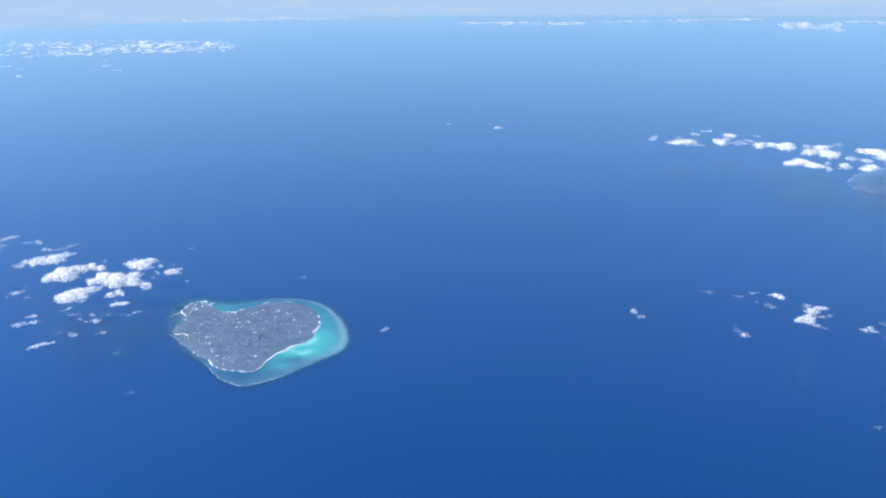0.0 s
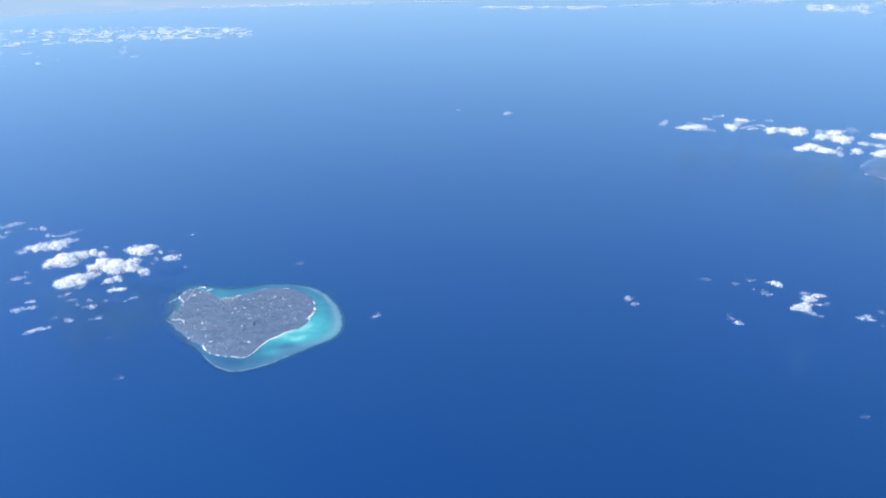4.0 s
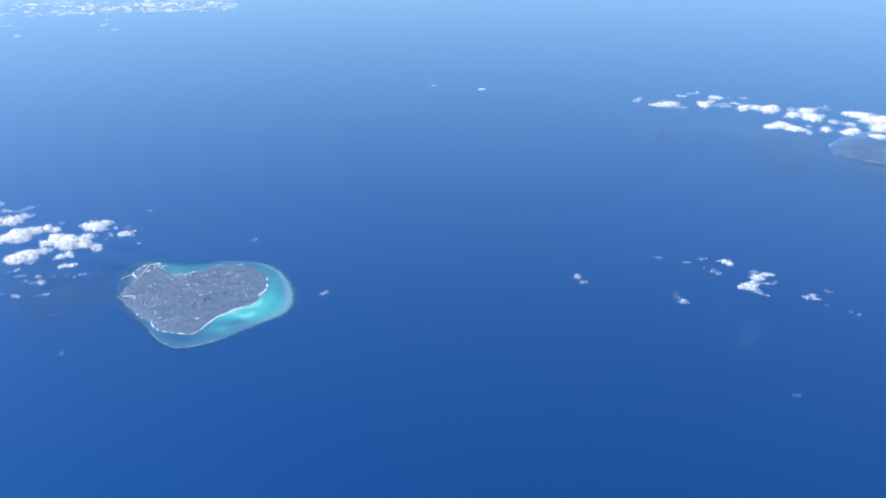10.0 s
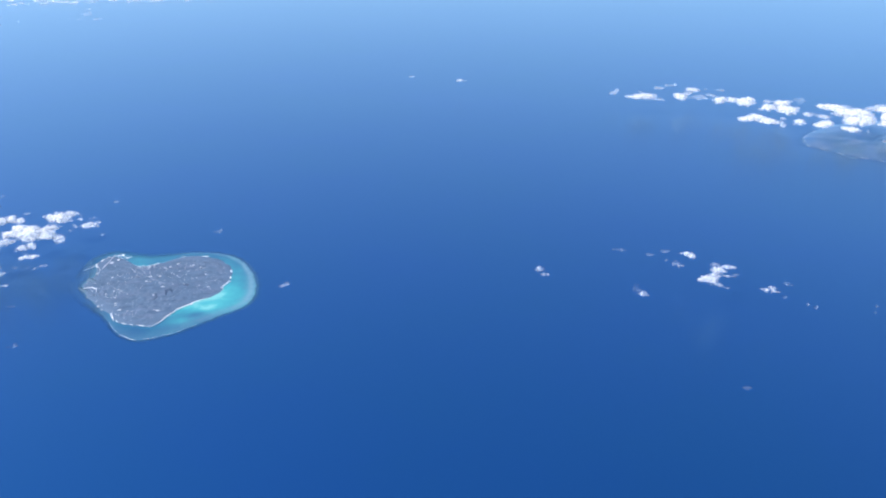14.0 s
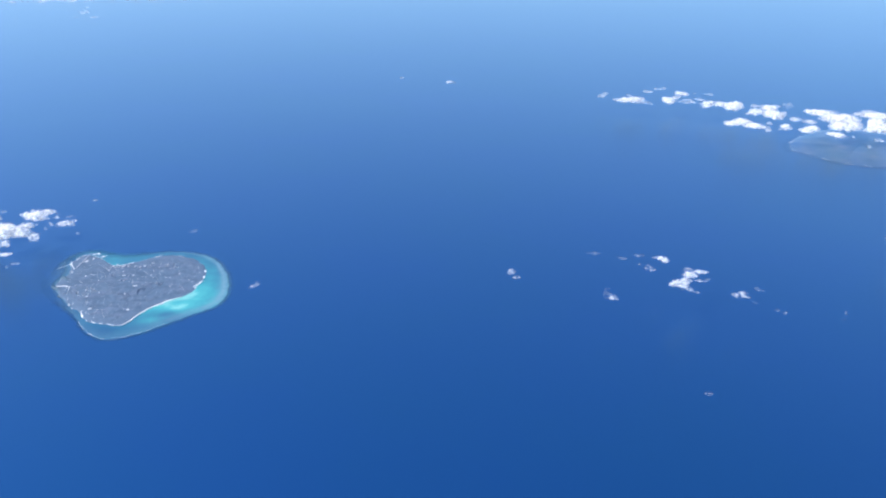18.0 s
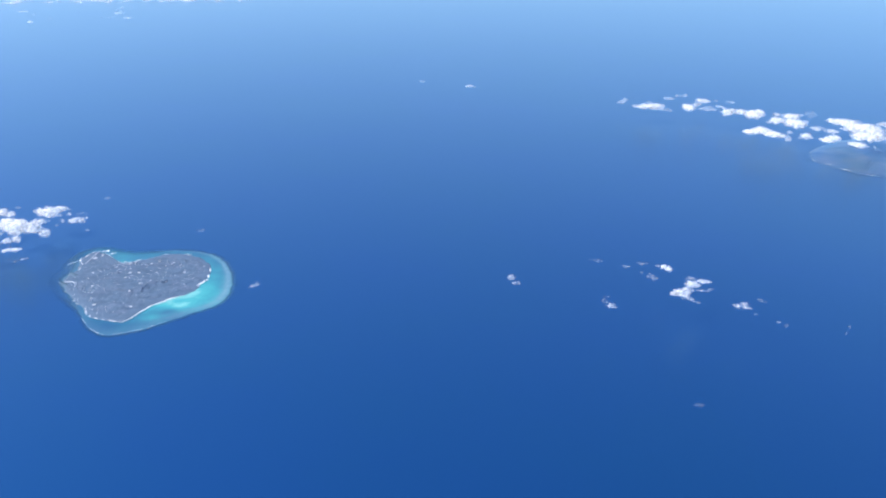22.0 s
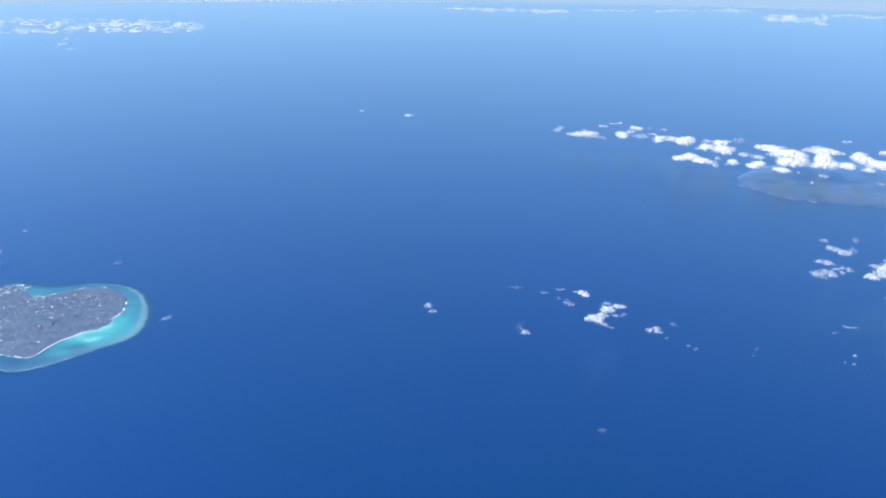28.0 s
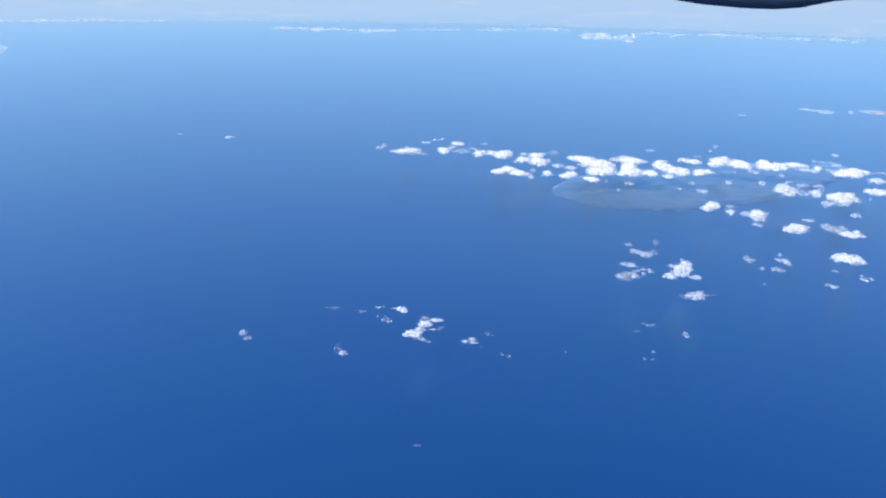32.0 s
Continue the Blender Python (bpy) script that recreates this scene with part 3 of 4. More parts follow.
GROUP = "clouds beside the reef island"
cloud(-152.5, 315.3, 8.04, (3.3, 5.4, 11.1, 4.9, 1.6, 0.42), (-2, 3.2, 9.1, 4.9, 1.6, 0.42), (-4, -8.5, 8.3, 5.1, 1.7, 0.42), (3.1, -3.5, 4.9, 3.5, 1.2, 0.35))
cloud(-144.1, 287.8, 8.19, (-0, -0, 5.1, 6.7, 2.4, 0.6))
cloud(-135.8, 316.4, 8.07, (-0.1, -0, 2.9, 5.9, 1.5, 0.55))
cloud(-139.4, 317.4, 8.06, (-0, -0, 1.2, 2.7, 0.6, 0.4))
cloud(-141.5, 317.2, 8.05, (-0, 0, 1.7, 3.2, 0.9, 0.35))
cloud(-125.4, 298.4, 8.18, (-10.8, -4.6, 4.1, 5, 1.8, 0.6), (-8.3, -2.3, 3.2, 4.6, 1.6, 0.7), (-4.6, -4.7, 7.8, 7.1, 2.5, 0.85), (1, -6.1, 8.3, 8.1, 2.9, 0.85), (5.6, -0.9, 6, 4.7, 1.6, 0.7), (0.5, 8.8, 4.3, 4.9, 1.7, 0.5), (4.7, 7, 5.7, 3.2, 1.1, 0.5), (9.7, 10.6, 3.8, 2.7, 0.9, 0.4))
cloud(-112.3, 276.3, 8.3, (-6.2, -1.2, 3.4, 4.4, 1.7, 0.8), (-3.1, -0.8, 7.4, 8.1, 3.1, 1), (0.9, -1.1, 9.6, 10.9, 4.1, 1), (5.2, 3.1, 6.6, 7.4, 2.8, 0.95))
cloud(-104.1, 284.3, 8.28, (-1.1, 1.4, 4, 7.5, 2.1, 0.95), (1.4, -1.7, 3.3, 5.5, 1.7, 0.85))
cloud(-102.7, 291.3, 8.25, (0, 0, 2.7, 2.4, 0.9, 0.4))
cloud(-89, 286.2, 8.29, (-3.1, 0.3, 4.3, 6.7, 2.3, 1), (0.1, -2.4, 7.8, 7.6, 2.9, 1), (3.4, 0.6, 4.8, 5.5, 2.1, 0.95), (-1.2, 6.9, 2.2, 2.8, 1, 0.7))
cloud(-83.5, 288.9, 8.29, (-0, 0, 1.7, 2.2, 0.9, 0.45))
cloud(-91, 268.6, 8.37, (-7.6, 4.4, 5.4, 5.9, 2.3, 0.95), (-4, 6.3, 7.2, 7.7, 3, 1), (-1.2, -1.1, 9.6, 10.8, 4.3, 1), (2.6, -3.1, 8.2, 8.1, 3.3, 1), (5.4, -4.6, 2.8, 6.3, 1.5, 0.9), (5.5, 3.6, 6.3, 5, 2, 1), (6.8, -9.5, 5.6, 5.4, 2.2, 0.75), (-9.1, 2.8, 2.9, 4.5, 1.5, 0.7))
cloud(-81.2, 277.2, 8.35, (-0, 0, 1.9, 4.1, 1, 0.6))
cloud(-81.7, 284.2, 8.31, (0, 0, 2.1, 2.6, 1, 0.65))
cloud(-77.2, 284.9, 8.32, (-0, 0, 3, 1.7, 0.7, 0.4))
cloud(-75.6, 276.7, 8.35, (-0.5, 0.5, 6.7, 4.2, 1.7, 0.8), (1.7, -1.6, 2.1, 2.5, 1, 0.5))
cloud(-81.1, 272.3, 8.37, (-0, 0, 1.6, 2, 0.8, 0.35))
cloud(-68.7, 268.1, 8.4, (0, 0, 1.8, 1.5, 0.6, 0.65))
cloud(-101.1, 257.4, 8.4, (-3.3, -1.9, 8.9, 8.6, 3.5, 1), (0.2, -1.3, 7.3, 8.7, 3.6, 1), (4.3, 2.7, 6.1, 4.8, 1.9, 0.8), (6.8, 3, 2.9, 3.6, 1.5, 0.65), (-5.8, 0.1, 3.2, 5.3, 1.7, 0.9))
cloud(-90, 257.4, 8.42, (-1.3, -0.4, 4.4, 3.8, 1.6, 0.85), (1.7, 0.5, 3.2, 4.4, 1.7, 0.85))
cloud(-86, 249, 8.46, (-0.3, 0.1, 5.4, 2.5, 1.1, 0.9), (1.8, -0.1, 3.1, 2.5, 1.1, 0.9), (-1.8, 0, 2.3, 1.4, 0.6, 0.7))
cloud(-90.5, 237.5, 8.49, (0.7, 3.5, 2.6, 2.1, 0.9, 0.5), (0.5, -2.4, 3.3, 3.3, 1.5, 0.6), (-1.7, -0.7, 2.2, 1.3, 0.6, 0.35))
cloud(-86.8, 241.1, 8.48, (0, 0, 1.5, 1.7, 0.8, 0.4))
cloud(-79.1, 241.2, 8.49, (-1.3, -0.6, 1.9, 1.7, 0.7, 0.4), (1, 0.4, 2.6, 2, 0.9, 0.4))
cloud(-84.9, 227.3, 8.54, (-0.4, 0, 3.6, 1.5, 0.7, 0.38), (0.9, -0.1, 1.8, 1.9, 0.9, 0.5))
cloud(-92.8, 226.4, 8.53, (-0, -0.5, 3.2, 1.9, 0.9, 0.6), (-0.1, 1.1, 1.5, 3.2, 0.8, 0.5))
cloud(-97.7, 228.7, 8.51, (-0, 0, 2.6, 1.3, 0.6, 0.55))
cloud(-101.5, 246.4, 8.44, (-0.8, -0.3, 2.3, 1.5, 0.6, 0.5), (1.2, 0.4, 1.8, 1.8, 0.8, 0.65))
cloud(-97.5, 241.9, 8.47, (0, -0.1, 2.7, 2.1, 0.9, 0.5))
cloud(-94.9, 238.5, 8.48, (-0, -0, 1.7, 1.4, 0.6, 0.5))
cloud(-109.7, 242, 8.45, (0, 0, 3.5, 2.2, 0.9, 0.7))
cloud(-109.6, 235.9, 8.47, (-1.3, 0.1, 5.7, 2.8, 1.2, 0.6), (2.2, -0.2, 3.4, 2.5, 1.1, 0.65))
cloud(-122.3, 262.6, 8.34, (-0.8, -0.3, 3.4, 3, 1.2, 0.65), (1.3, 0.5, 2.1, 2.1, 0.8, 0.5))
cloud(-122.2, 268.3, 8.32, (0, 0, 1.1, 2.1, 0.6, 0.4))
cloud(-117.6, 258.1, 8.37, (-0, -0, 2.5, 1.6, 0.7, 0.38))
cloud(-124.8, 259.5, 8.35, (-0, 0, 0.8, 1.8, 0.4, 0.45))
cloud(-121.3, 241.6, 8.43, (0, 0, 2, 1.5, 0.6, 0.5))
cloud(-133.2, 265.5, 8.31, (-0, 0.1, 2.1, 1.8, 0.7, 0.4))
cloud(-83.2, 241.6, 8.49, (0, -0, 1.1, 1, 0.5, 0.3))
cloud(-88.3, 252.5, 8.44, (0, 0, 1.8, 1.5, 0.6, 0.4))
cloud(-74.6, 302.8, 8.24, (0, 0, 2, 2.4, 0.9, 0.3))
cloud(-98.9, 220.7, 8.54, (-2, -0.2, 3.9, 2.1, 1, 0.75), (0, 0.1, 3.9, 2.1, 1, 0.75), (2.4, 0.1, 3.2, 1.5, 0.7, 0.6))
cloud(-66, 189.7, 8.68, (0, 0, 2.7, 1.6, 0.9, 0.3))
cloud(-29.6, 267.3, 8.43, (0, -0, 3.1, 1.8, 0.8, 0.26))
cloud(-2, 221.7, 8.61, (-0.5, -0.6, 2.3, 1.8, 1, 0.65), (0.8, 1, 1.3, 1.8, 0.7, 0.5))
cloud(-76.3, 213.1, 8.6, (-0, 0, 1.5, 1.4, 0.7, 0.4))

GROUP = "scattered clouds over the sea"
cloud(101.6, 239.9, 8.47, (-0, -0, 3.7, 2.6, 1.2, 0.2))
cloud(109.9, 236.2, 8.47, (-0, -0, 2.6, 1.9, 0.9, 0.35))
cloud(115.7, 238.9, 8.45, (0, -0, 3, 1.6, 0.8, 0.4))
cloud(114, 231.6, 8.48, (0, -0, 1.1, 1.2, 0.6, 0.4))
cloud(116.3, 227.2, 8.49, (-0.5, 0.2, 2.5, 3.2, 1.4, 0.48), (0.8, -0.2, 1.4, 2, 0.8, 0.5))
cloud(122.3, 234.4, 8.45, (-0.6, 0.2, 4.1, 3.2, 1.5, 0.83), (0.9, -0.4, 2.6, 3.4, 1.4, 0.78))
cloud(125.4, 218.8, 8.5, (-2.3, -4.7, 6.1, 4.2, 2.1, 0.8), (-4.3, -5.1, 2.6, 2.8, 1.4, 0.73), (0.7, -7.1, 4.8, 2.2, 1.1, 0.63), (-0.8, -0.8, 3.3, 5.5, 1.8, 0.73), (0.3, 3.1, 4.5, 3.8, 1.9, 0.8), (3.1, 7.3, 4.7, 2.7, 1.3, 0.78), (-0.9, 8.4, 3.1, 1.8, 0.9, 0.59), (3, 1, 3.9, 1.7, 0.9, 0.53))
cloud(131.2, 219.4, 8.49, (-0, 0, 1.8, 1.4, 0.7, 0.4))
cloud(136.9, 207.7, 8.51, (-0.4, -1, 4.4, 2.7, 1.4, 0.58), (0.6, 1.4, 3.1, 2.4, 1.3, 0.58))
cloud(138.7, 203.1, 8.53, (-0, 0, 1.2, 1, 0.6, 0.45))
cloud(143.6, 211.8, 8.49, (0, -0, 2.4, 1.4, 0.7, 0.25))
cloud(143.2, 198.4, 8.53, (-0, 0, 1, 1.5, 0.6, 0.5))
cloud(144.4, 196.2, 8.53, (0, 0, 1.2, 2.3, 0.6, 0.55))
cloud(161.3, 196.1, 8.49, (0.1, 0, 0.8, 1.2, 0.5, 0.35))
cloud(158.8, 192.3, 8.51, (-0, -0.1, 0.8, 0.8, 0.4, 0.3))
cloud(99.6, 210.1, 8.58, (-0.8, 0.4, 2.3, 2.1, 1.1, 0.48), (1, -2.3, 3, 2.5, 1.4, 0.61), (-0.8, 4, 1.4, 1.1, 0.6, 0.35))
cloud(73.9, 225.8, 8.56, (-0.4, 1.3, 2.8, 2.9, 1.5, 0.61), (1.3, -2.2, 2.1, 2, 1, 0.45), (-1.3, 0.5, 1.4, 1.9, 0.8, 0.4))
cloud(109.5, 157.3, 8.71, (-0, 0, 1.6, 1.7, 1, 0.3))
cloud(223.7, 282.3, 7.98, (0, 0, 3.4, 3.1, 1.1, 0.38))
cloud(235.6, 282, 7.94, (0, 0, 2.4, 4, 1.3, 0.32))
cloud(223.7, 270.8, 8.03, (-1.8, -0, 5.6, 4.5, 1.7, 0.55), (1.7, -2.3, 5.6, 5.9, 2.2, 0.61), (3.9, 2.7, 2.8, 6.1, 1.5, 0.45), (-3.8, 2.2, 2.8, 3, 1.1, 0.6))
cloud(212.3, 259.5, 8.12, (0, 0, 7.1, 3.6, 1.4, 0.61))
cloud(209.2, 249.6, 8.17, (-1.6, -3.2, 7.7, 6.8, 2.7, 0.55), (1.8, 0.8, 4.3, 6.4, 2.3, 0.48), (-3.4, -4.5, 4.3, 6.2, 2.3, 0.55), (3.4, 7, 5.7, 3.1, 1.2, 0.5))
cloud(228.6, 249.2, 8.1, (-3.7, -7.8, 5.7, 5.2, 2.1, 0.78), (0, -2.9, 7.6, 10, 3.9, 0.78), (0.3, 5.6, 5.9, 7.6, 2.9, 0.73), (-0.9, 12.8, 4.1, 2.9, 1.1, 0.5), (5.3, -4.6, 4.4, 3.9, 1.6, 0.68))
cloud(219.5, 226.1, 8.22, (0.1, -0.9, 7.4, 4.6, 2, 0.65), (1.4, 2.6, 4.6, 3.9, 1.7, 0.68), (-2.2, -1.5, 3.3, 2.7, 1.1, 0.48))
cloud(227.2, 226.9, 8.19, (-0, 0, 1.7, 1.6, 0.7, 0.3))
cloud(260.4, 256.5, 7.95, (0.5, -1.2, 3.8, 5.2, 1.9, 0.45), (-1.1, 2.4, 1.9, 3.5, 1, 0.5))
cloud(272.2, 251.2, 7.92, (0, 0, 6.3, 4.8, 1.7, 0.58))
cloud(275.9, 259, 7.88, (0.1, -0, 2.5, 2.7, 1, 0.38))
cloud(259.5, 246.4, 8, (0, 0, 1.9, 3.3, 1, 0.42))
cloud(264, 243.2, 7.99, (-0.8, -0.4, 4.2, 4.4, 1.7, 0.55), (1.4, 0.8, 2.3, 2.5, 0.9, 0.5))
cloud(250.3, 232, 8.09, (-0, -0, 1.3, 1.8, 0.7, 0.38))
cloud(284.3, 238.5, 7.92, (-0, -0, 2.9, 2.6, 0.9, 0.45))
cloud(271.8, 225, 8.02, (-0, 0, 4.5, 3.7, 1.4, 0.55))
cloud(288.9, 228, 7.94, (-0, -0, 4.7, 6.1, 2.2, 0.48))
cloud(298, 248.7, 7.82, (0.3, -1.5, 11.5, 8, 2.8, 0.83), (-2.8, -0.6, 6, 5.7, 2, 0.83), (3.7, -0.1, 6, 5.7, 2, 0.83), (-1.6, 4.9, 4.6, 4.7, 1.6, 0.73))
cloud(191.8, 206.5, 8.38, (0.8, 1.5, 4.1, 2.2, 1.1, 0.35), (-2.1, -4.2, 1.5, 2.1, 0.8, 0.35))
cloud(200.7, 198.7, 8.37, (-0.4, 0.6, 1.7, 3.6, 0.9, 0.6), (0.6, -0.9, 1.3, 1.6, 0.7, 0.45))
cloud(185.5, 190.6, 8.44, (-0, 0, 1.6, 1.4, 0.7, 0.35))
cloud(181.4, 186.9, 8.47, (0, -0, 1.2, 1.1, 0.6, 0.35))
cloud(182.9, 185.8, 8.47, (0, 0, 1.4, 1.1, 0.6, 0.38))
cloud(343.2, 347.4, 7.13, (-2.5, 0.2, 7.8, 15.5, 4, 0.78), (1.5, -5.3, 7.7, 17, 4, 0.78), (3.6, -8.8, 3.2, 5.5, 1.5, 0.53), (-0.9, 19.9, 3.4, 6.2, 1.6, 0.5))
cloud(351.8, 347.7, 7.08, (-0.2, 11.2, 6.7, 6.1, 1.5, 0.55), (0.2, -8.2, 9, 8.5, 2.2, 0.5))
cloud(359.8, 344.5, 7.05, (-0.2, -9, 6.5, 14.2, 3.3, 0.75), (0.1, 8.8, 6.7, 7.1, 1.8, 0.48))
cloud(285.7, 324.7, 7.53, (0.9, 1.6, 7, 10.7, 3.1, 0.83), (-1.1, -2, 5.7, 7.5, 2.2, 0.83))
cloud(295, 321.6, 7.51, (0.5, -6.1, 4.6, 7.4, 2.2, 0.73), (-1.3, 4.1, 4.1, 5.4, 1.6, 0.55), (1.8, 6.1, 1.8, 3.1, 0.9, 0.4))
cloud(296, 312.3, 7.55, (0, 0.1, 4, 6.6, 2, 0.63))
cloud(298.5, 305.5, 7.57, (-0.6, 1.1, 7.4, 13.9, 3.8, 0.83), (1, -1.6, 5, 6.4, 2, 0.78))
cloud(292, 296.3, 7.64, (0.1, 0, 6, 4.1, 1.3, 0.6))
cloud(304.3, 287.5, 7.62, (0.3, -0.6, 8.8, 9.6, 3, 0.83), (-2.5, -3.5, 5.4, 6.7, 2.1, 0.78), (2.4, 5.3, 4.4, 5.6, 1.7, 0.73))
cloud(318.6, 298.8, 7.5, (0, -0, 5.1, 3.7, 1.1, 0.6))
cloud(357.5, 326.7, 7.16, (1.1, 0.2, 14.2, 15, 4, 0.83), (3.1, 7.7, 7.2, 11.5, 3, 0.83), (-2.8, 2.4, 6.4, 11.3, 3, 0.83), (-3.6, -12.8, 5.6, 9.7, 2.6, 0.63))
cloud(374.4, 325.7, 7.07, (-0, 0, 2.3, 3.8, 1, 0.55))
cloud(345.1, 301, 7.35, (0.1, 0, 4.8, 6.5, 1.9, 0.6))
cloud(320.6, 283.9, 7.56, (-2.9, -0.3, 5, 8.6, 2.6, 0.61), (0.5, -2.1, 6.1, 7, 2.2, 0.55), (3, 3.5, 3.9, 5.8, 1.7, 0.5))
cloud(323.2, 276.1, 7.58, (-0.6, -1.9, 9.9, 6.9, 2.1, 0.83), (1.5, 4.8, 3.9, 5, 1.5, 0.78))
cloud(405.9, 356.7, 6.71, (-0, -0, 9.3, 10.4, 2.5, 0.73))
cloud(387.6, 335, 6.94, (0, -0, 13.5, 10.3, 2.6, 0.83))
cloud(547.4, 588, 3.93, (6.7, -4, 13, 13, 2.1, 0.58), (-4.4, 2.7, 19.7, 7.9, 1.2, 0.45))
cloud(469.7, 576.8, 4.66, (0, -0, 7.1, 6.8, 1.1, 0.4))
cloud(571.4, 576.7, 3.83, (-0, 0.1, 5.5, 10.6, 1.7, 0.6))
cloud(591.9, 570.4, 3.7, (0, -0, 23.4, 13.6, 2.1, 0.58))
cloud(73.7, 535.3, 6.71, (0, -0, 9.3, 5.5, 1.2, 0.5))
cloud(43.3, 553, 6.59, (0, -0, 4, 4.4, 0.9, 0.4))
cloud(304.1, 370.9, 7.19, (0, -0, 3.2, 4.7, 1.2, 0.5))
cloud(299.2, 352.9, 7.32, (-0, -0, 6.2, 6, 1.7, 0.6))
cloud(290.4, 360, 7.32, (0, 0, 3.7, 4.3, 1.2, 0.38))
cloud(324.3, 368.4, 7.11, (0, -0, 3.9, 8.7, 2, 0.48))
cloud(340.9, 363.6, 7.05, (-0, -0, 4.6, 7, 1.8, 0.6))
cloud(362.1, 377.4, 6.85, (-0.1, -0, 3.5, 6.6, 1.6, 0.5))
cloud(270.8, 375.3, 7.32, (-0, 0, 5.6, 4.4, 1.2, 0.58))
cloud(259.3, 364.7, 7.43, (0, 0, 1.8, 4, 0.9, 0.5))
cloud(352.5, 388.6, 6.84, (0, -0, 6.3, 6.6, 1.6, 0.42))
cloud(338.8, 391.4, 6.9, (0, -0, 6.9, 5.4, 1.3, 0.3))
cloud(261.9, 383.9, 7.31, (0, 0, 1.6, 3.4, 0.8, 0.53))

GROUP = "cloud bank along the far island"
cloud(163, 489.1, 6.91, (-0.9, -2.7, 5.3, 6.5, 1.5, 0.55), (1.4, 4.1, 3.4, 7.4, 1.7, 0.6))
cloud(176, 471.4, 7.01, (-3.7, -0.7, 13, 8.3, 2, 0.85), (0.4, 1.9, 13.1, 10.6, 2.5, 0.85), (6.4, -2.5, 6.5, 5.1, 1.2, 0.5))
cloud(178.5, 488.2, 6.88, (0, -0, 2.7, 5.5, 1.3, 0.4))
cloud(184.7, 465, 7.04, (-0, -0, 3.9, 5.1, 1.2, 0.5))
cloud(192.7, 498.7, 6.76, (0, 0, 7.6, 5.8, 1.3, 0.5))
cloud(202.9, 507.7, 6.65, (-0.9, -0.4, 9.1, 4.8, 1.1, 0.48), (2.9, 1.4, 2.8, 6.1, 1.3, 0.65))
cloud(199.4, 473.8, 6.93, (-0.7, -5.7, 7.2, 12.8, 3, 0.9), (-3.1, -0.2, 4, 8.6, 2, 0.85), (3.1, 7.9, 5.4, 8.9, 2.1, 0.6))
cloud(211.4, 490.7, 6.76, (0, 0, 9.6, 8.1, 1.8, 0.83))
cloud(211, 470.9, 6.91, (-2.9, -3.7, 9.9, 7.4, 1.8, 0.5), (4.3, 5.3, 6.7, 6.6, 1.5, 0.5))
cloud(228, 488.4, 6.72, (0, -0, 4.8, 4.6, 1.1, 0.35))
cloud(219.9, 492.2, 6.72, (0, -0, 2.1, 3.5, 0.8, 0.4))
cloud(218.7, 459.1, 6.97, (-3.1, -4.6, 6.5, 12.4, 3, 0.9), (-0.7, 3.4, 5.9, 8.4, 2, 0.85), (3.8, 1.5, 6.5, 10.5, 2.5, 0.9))
cloud(229.7, 453.8, 6.97, (-0.7, -3.4, 11, 14.5, 3.5, 0.95), (1, 5.1, 7.2, 9.5, 2.3, 0.95))
cloud(235.6, 441.3, 7.04, (1.2, -3.8, 8.2, 10.8, 2.7, 0.87), (-2.7, -7.6, 3.7, 4.8, 1.2, 0.6), (0.2, 13, 4.6, 7.3, 1.8, 0.6))
cloud(246.7, 446.5, 6.96, (0, -0, 9.1, 11.4, 2.7, 0.9))
cloud(241.9, 430.6, 7.09, (1, -2.4, 11.3, 14.5, 3.6, 0.95), (-1.8, 4.3, 6.3, 9.8, 2.4, 0.95))
cloud(260.3, 453.1, 6.86, (0, -0, 6, 10.8, 2.5, 0.28))
cloud(218.7, 409.1, 7.31, (-6.2, -0.3, 8.9, 8.6, 2.3, 0.95), (-2, 3.4, 10.2, 11.4, 3, 0.95), (4, -2.3, 9.4, 9.4, 2.5, 0.95), (8.2, -1.9, 4.7, 5.9, 1.6, 0.9))
cloud(228.4, 403.6, 7.31, (-0.1, 8.2, 3.6, 6.1, 1.6, 0.6), (0.1, -7.3, 4, 6.6, 1.8, 0.67))
cloud(236.4, 402.8, 7.29, (-0, 0, 6.5, 9.5, 2.5, 0.83))
cloud(249.1, 419.8, 7.13, (-0, -0, 6.8, 8.4, 2.1, 0.67))
cloud(255.2, 413.6, 7.15, (0, -0, 6.7, 7.4, 1.9, 0.67))
cloud(246.1, 396.7, 7.29, (-1, -2, 7.6, 8.5, 2.3, 0.95), (1, 2.2, 7.1, 9.5, 2.5, 0.95))
cloud(269, 434.9, 6.95, (-3.6, 2.3, 7.8, 8.2, 2, 0.87), (2.2, -1.4, 12.9, 12.3, 3, 0.95))
cloud(254.7, 387.1, 7.31, (1.2, -0.3, 7.6, 7.5, 2, 0.95), (-1.7, 0.4, 5.2, 6.7, 1.8, 0.95))
cloud(269.8, 409.8, 7.11, (-5.5, 6.9, 10.7, 15.7, 3.9, 0.95), (0.8, 6.5, 13.9, 17.6, 4.4, 0.95), (0.1, -10.3, 13.4, 14.5, 3.7, 0.95), (5, -3.1, 9.2, 13, 3.3, 0.95))
cloud(290.1, 429.6, 6.89, (-0, 0, 7.2, 9.4, 2.2, 0.67))
cloud(287.9, 405.4, 7.06, (-3.4, 19.7, 16.3, 12.4, 3, 0.95), (-2.4, -2, 9.4, 19.4, 4.8, 0.95), (0.8, -10.5, 12.2, 12.9, 3.3, 0.95), (-3.4, -12.9, 7.3, 9, 2.3, 0.95), (9.7, -8.6, 9.2, 11, 2.8, 0.95))
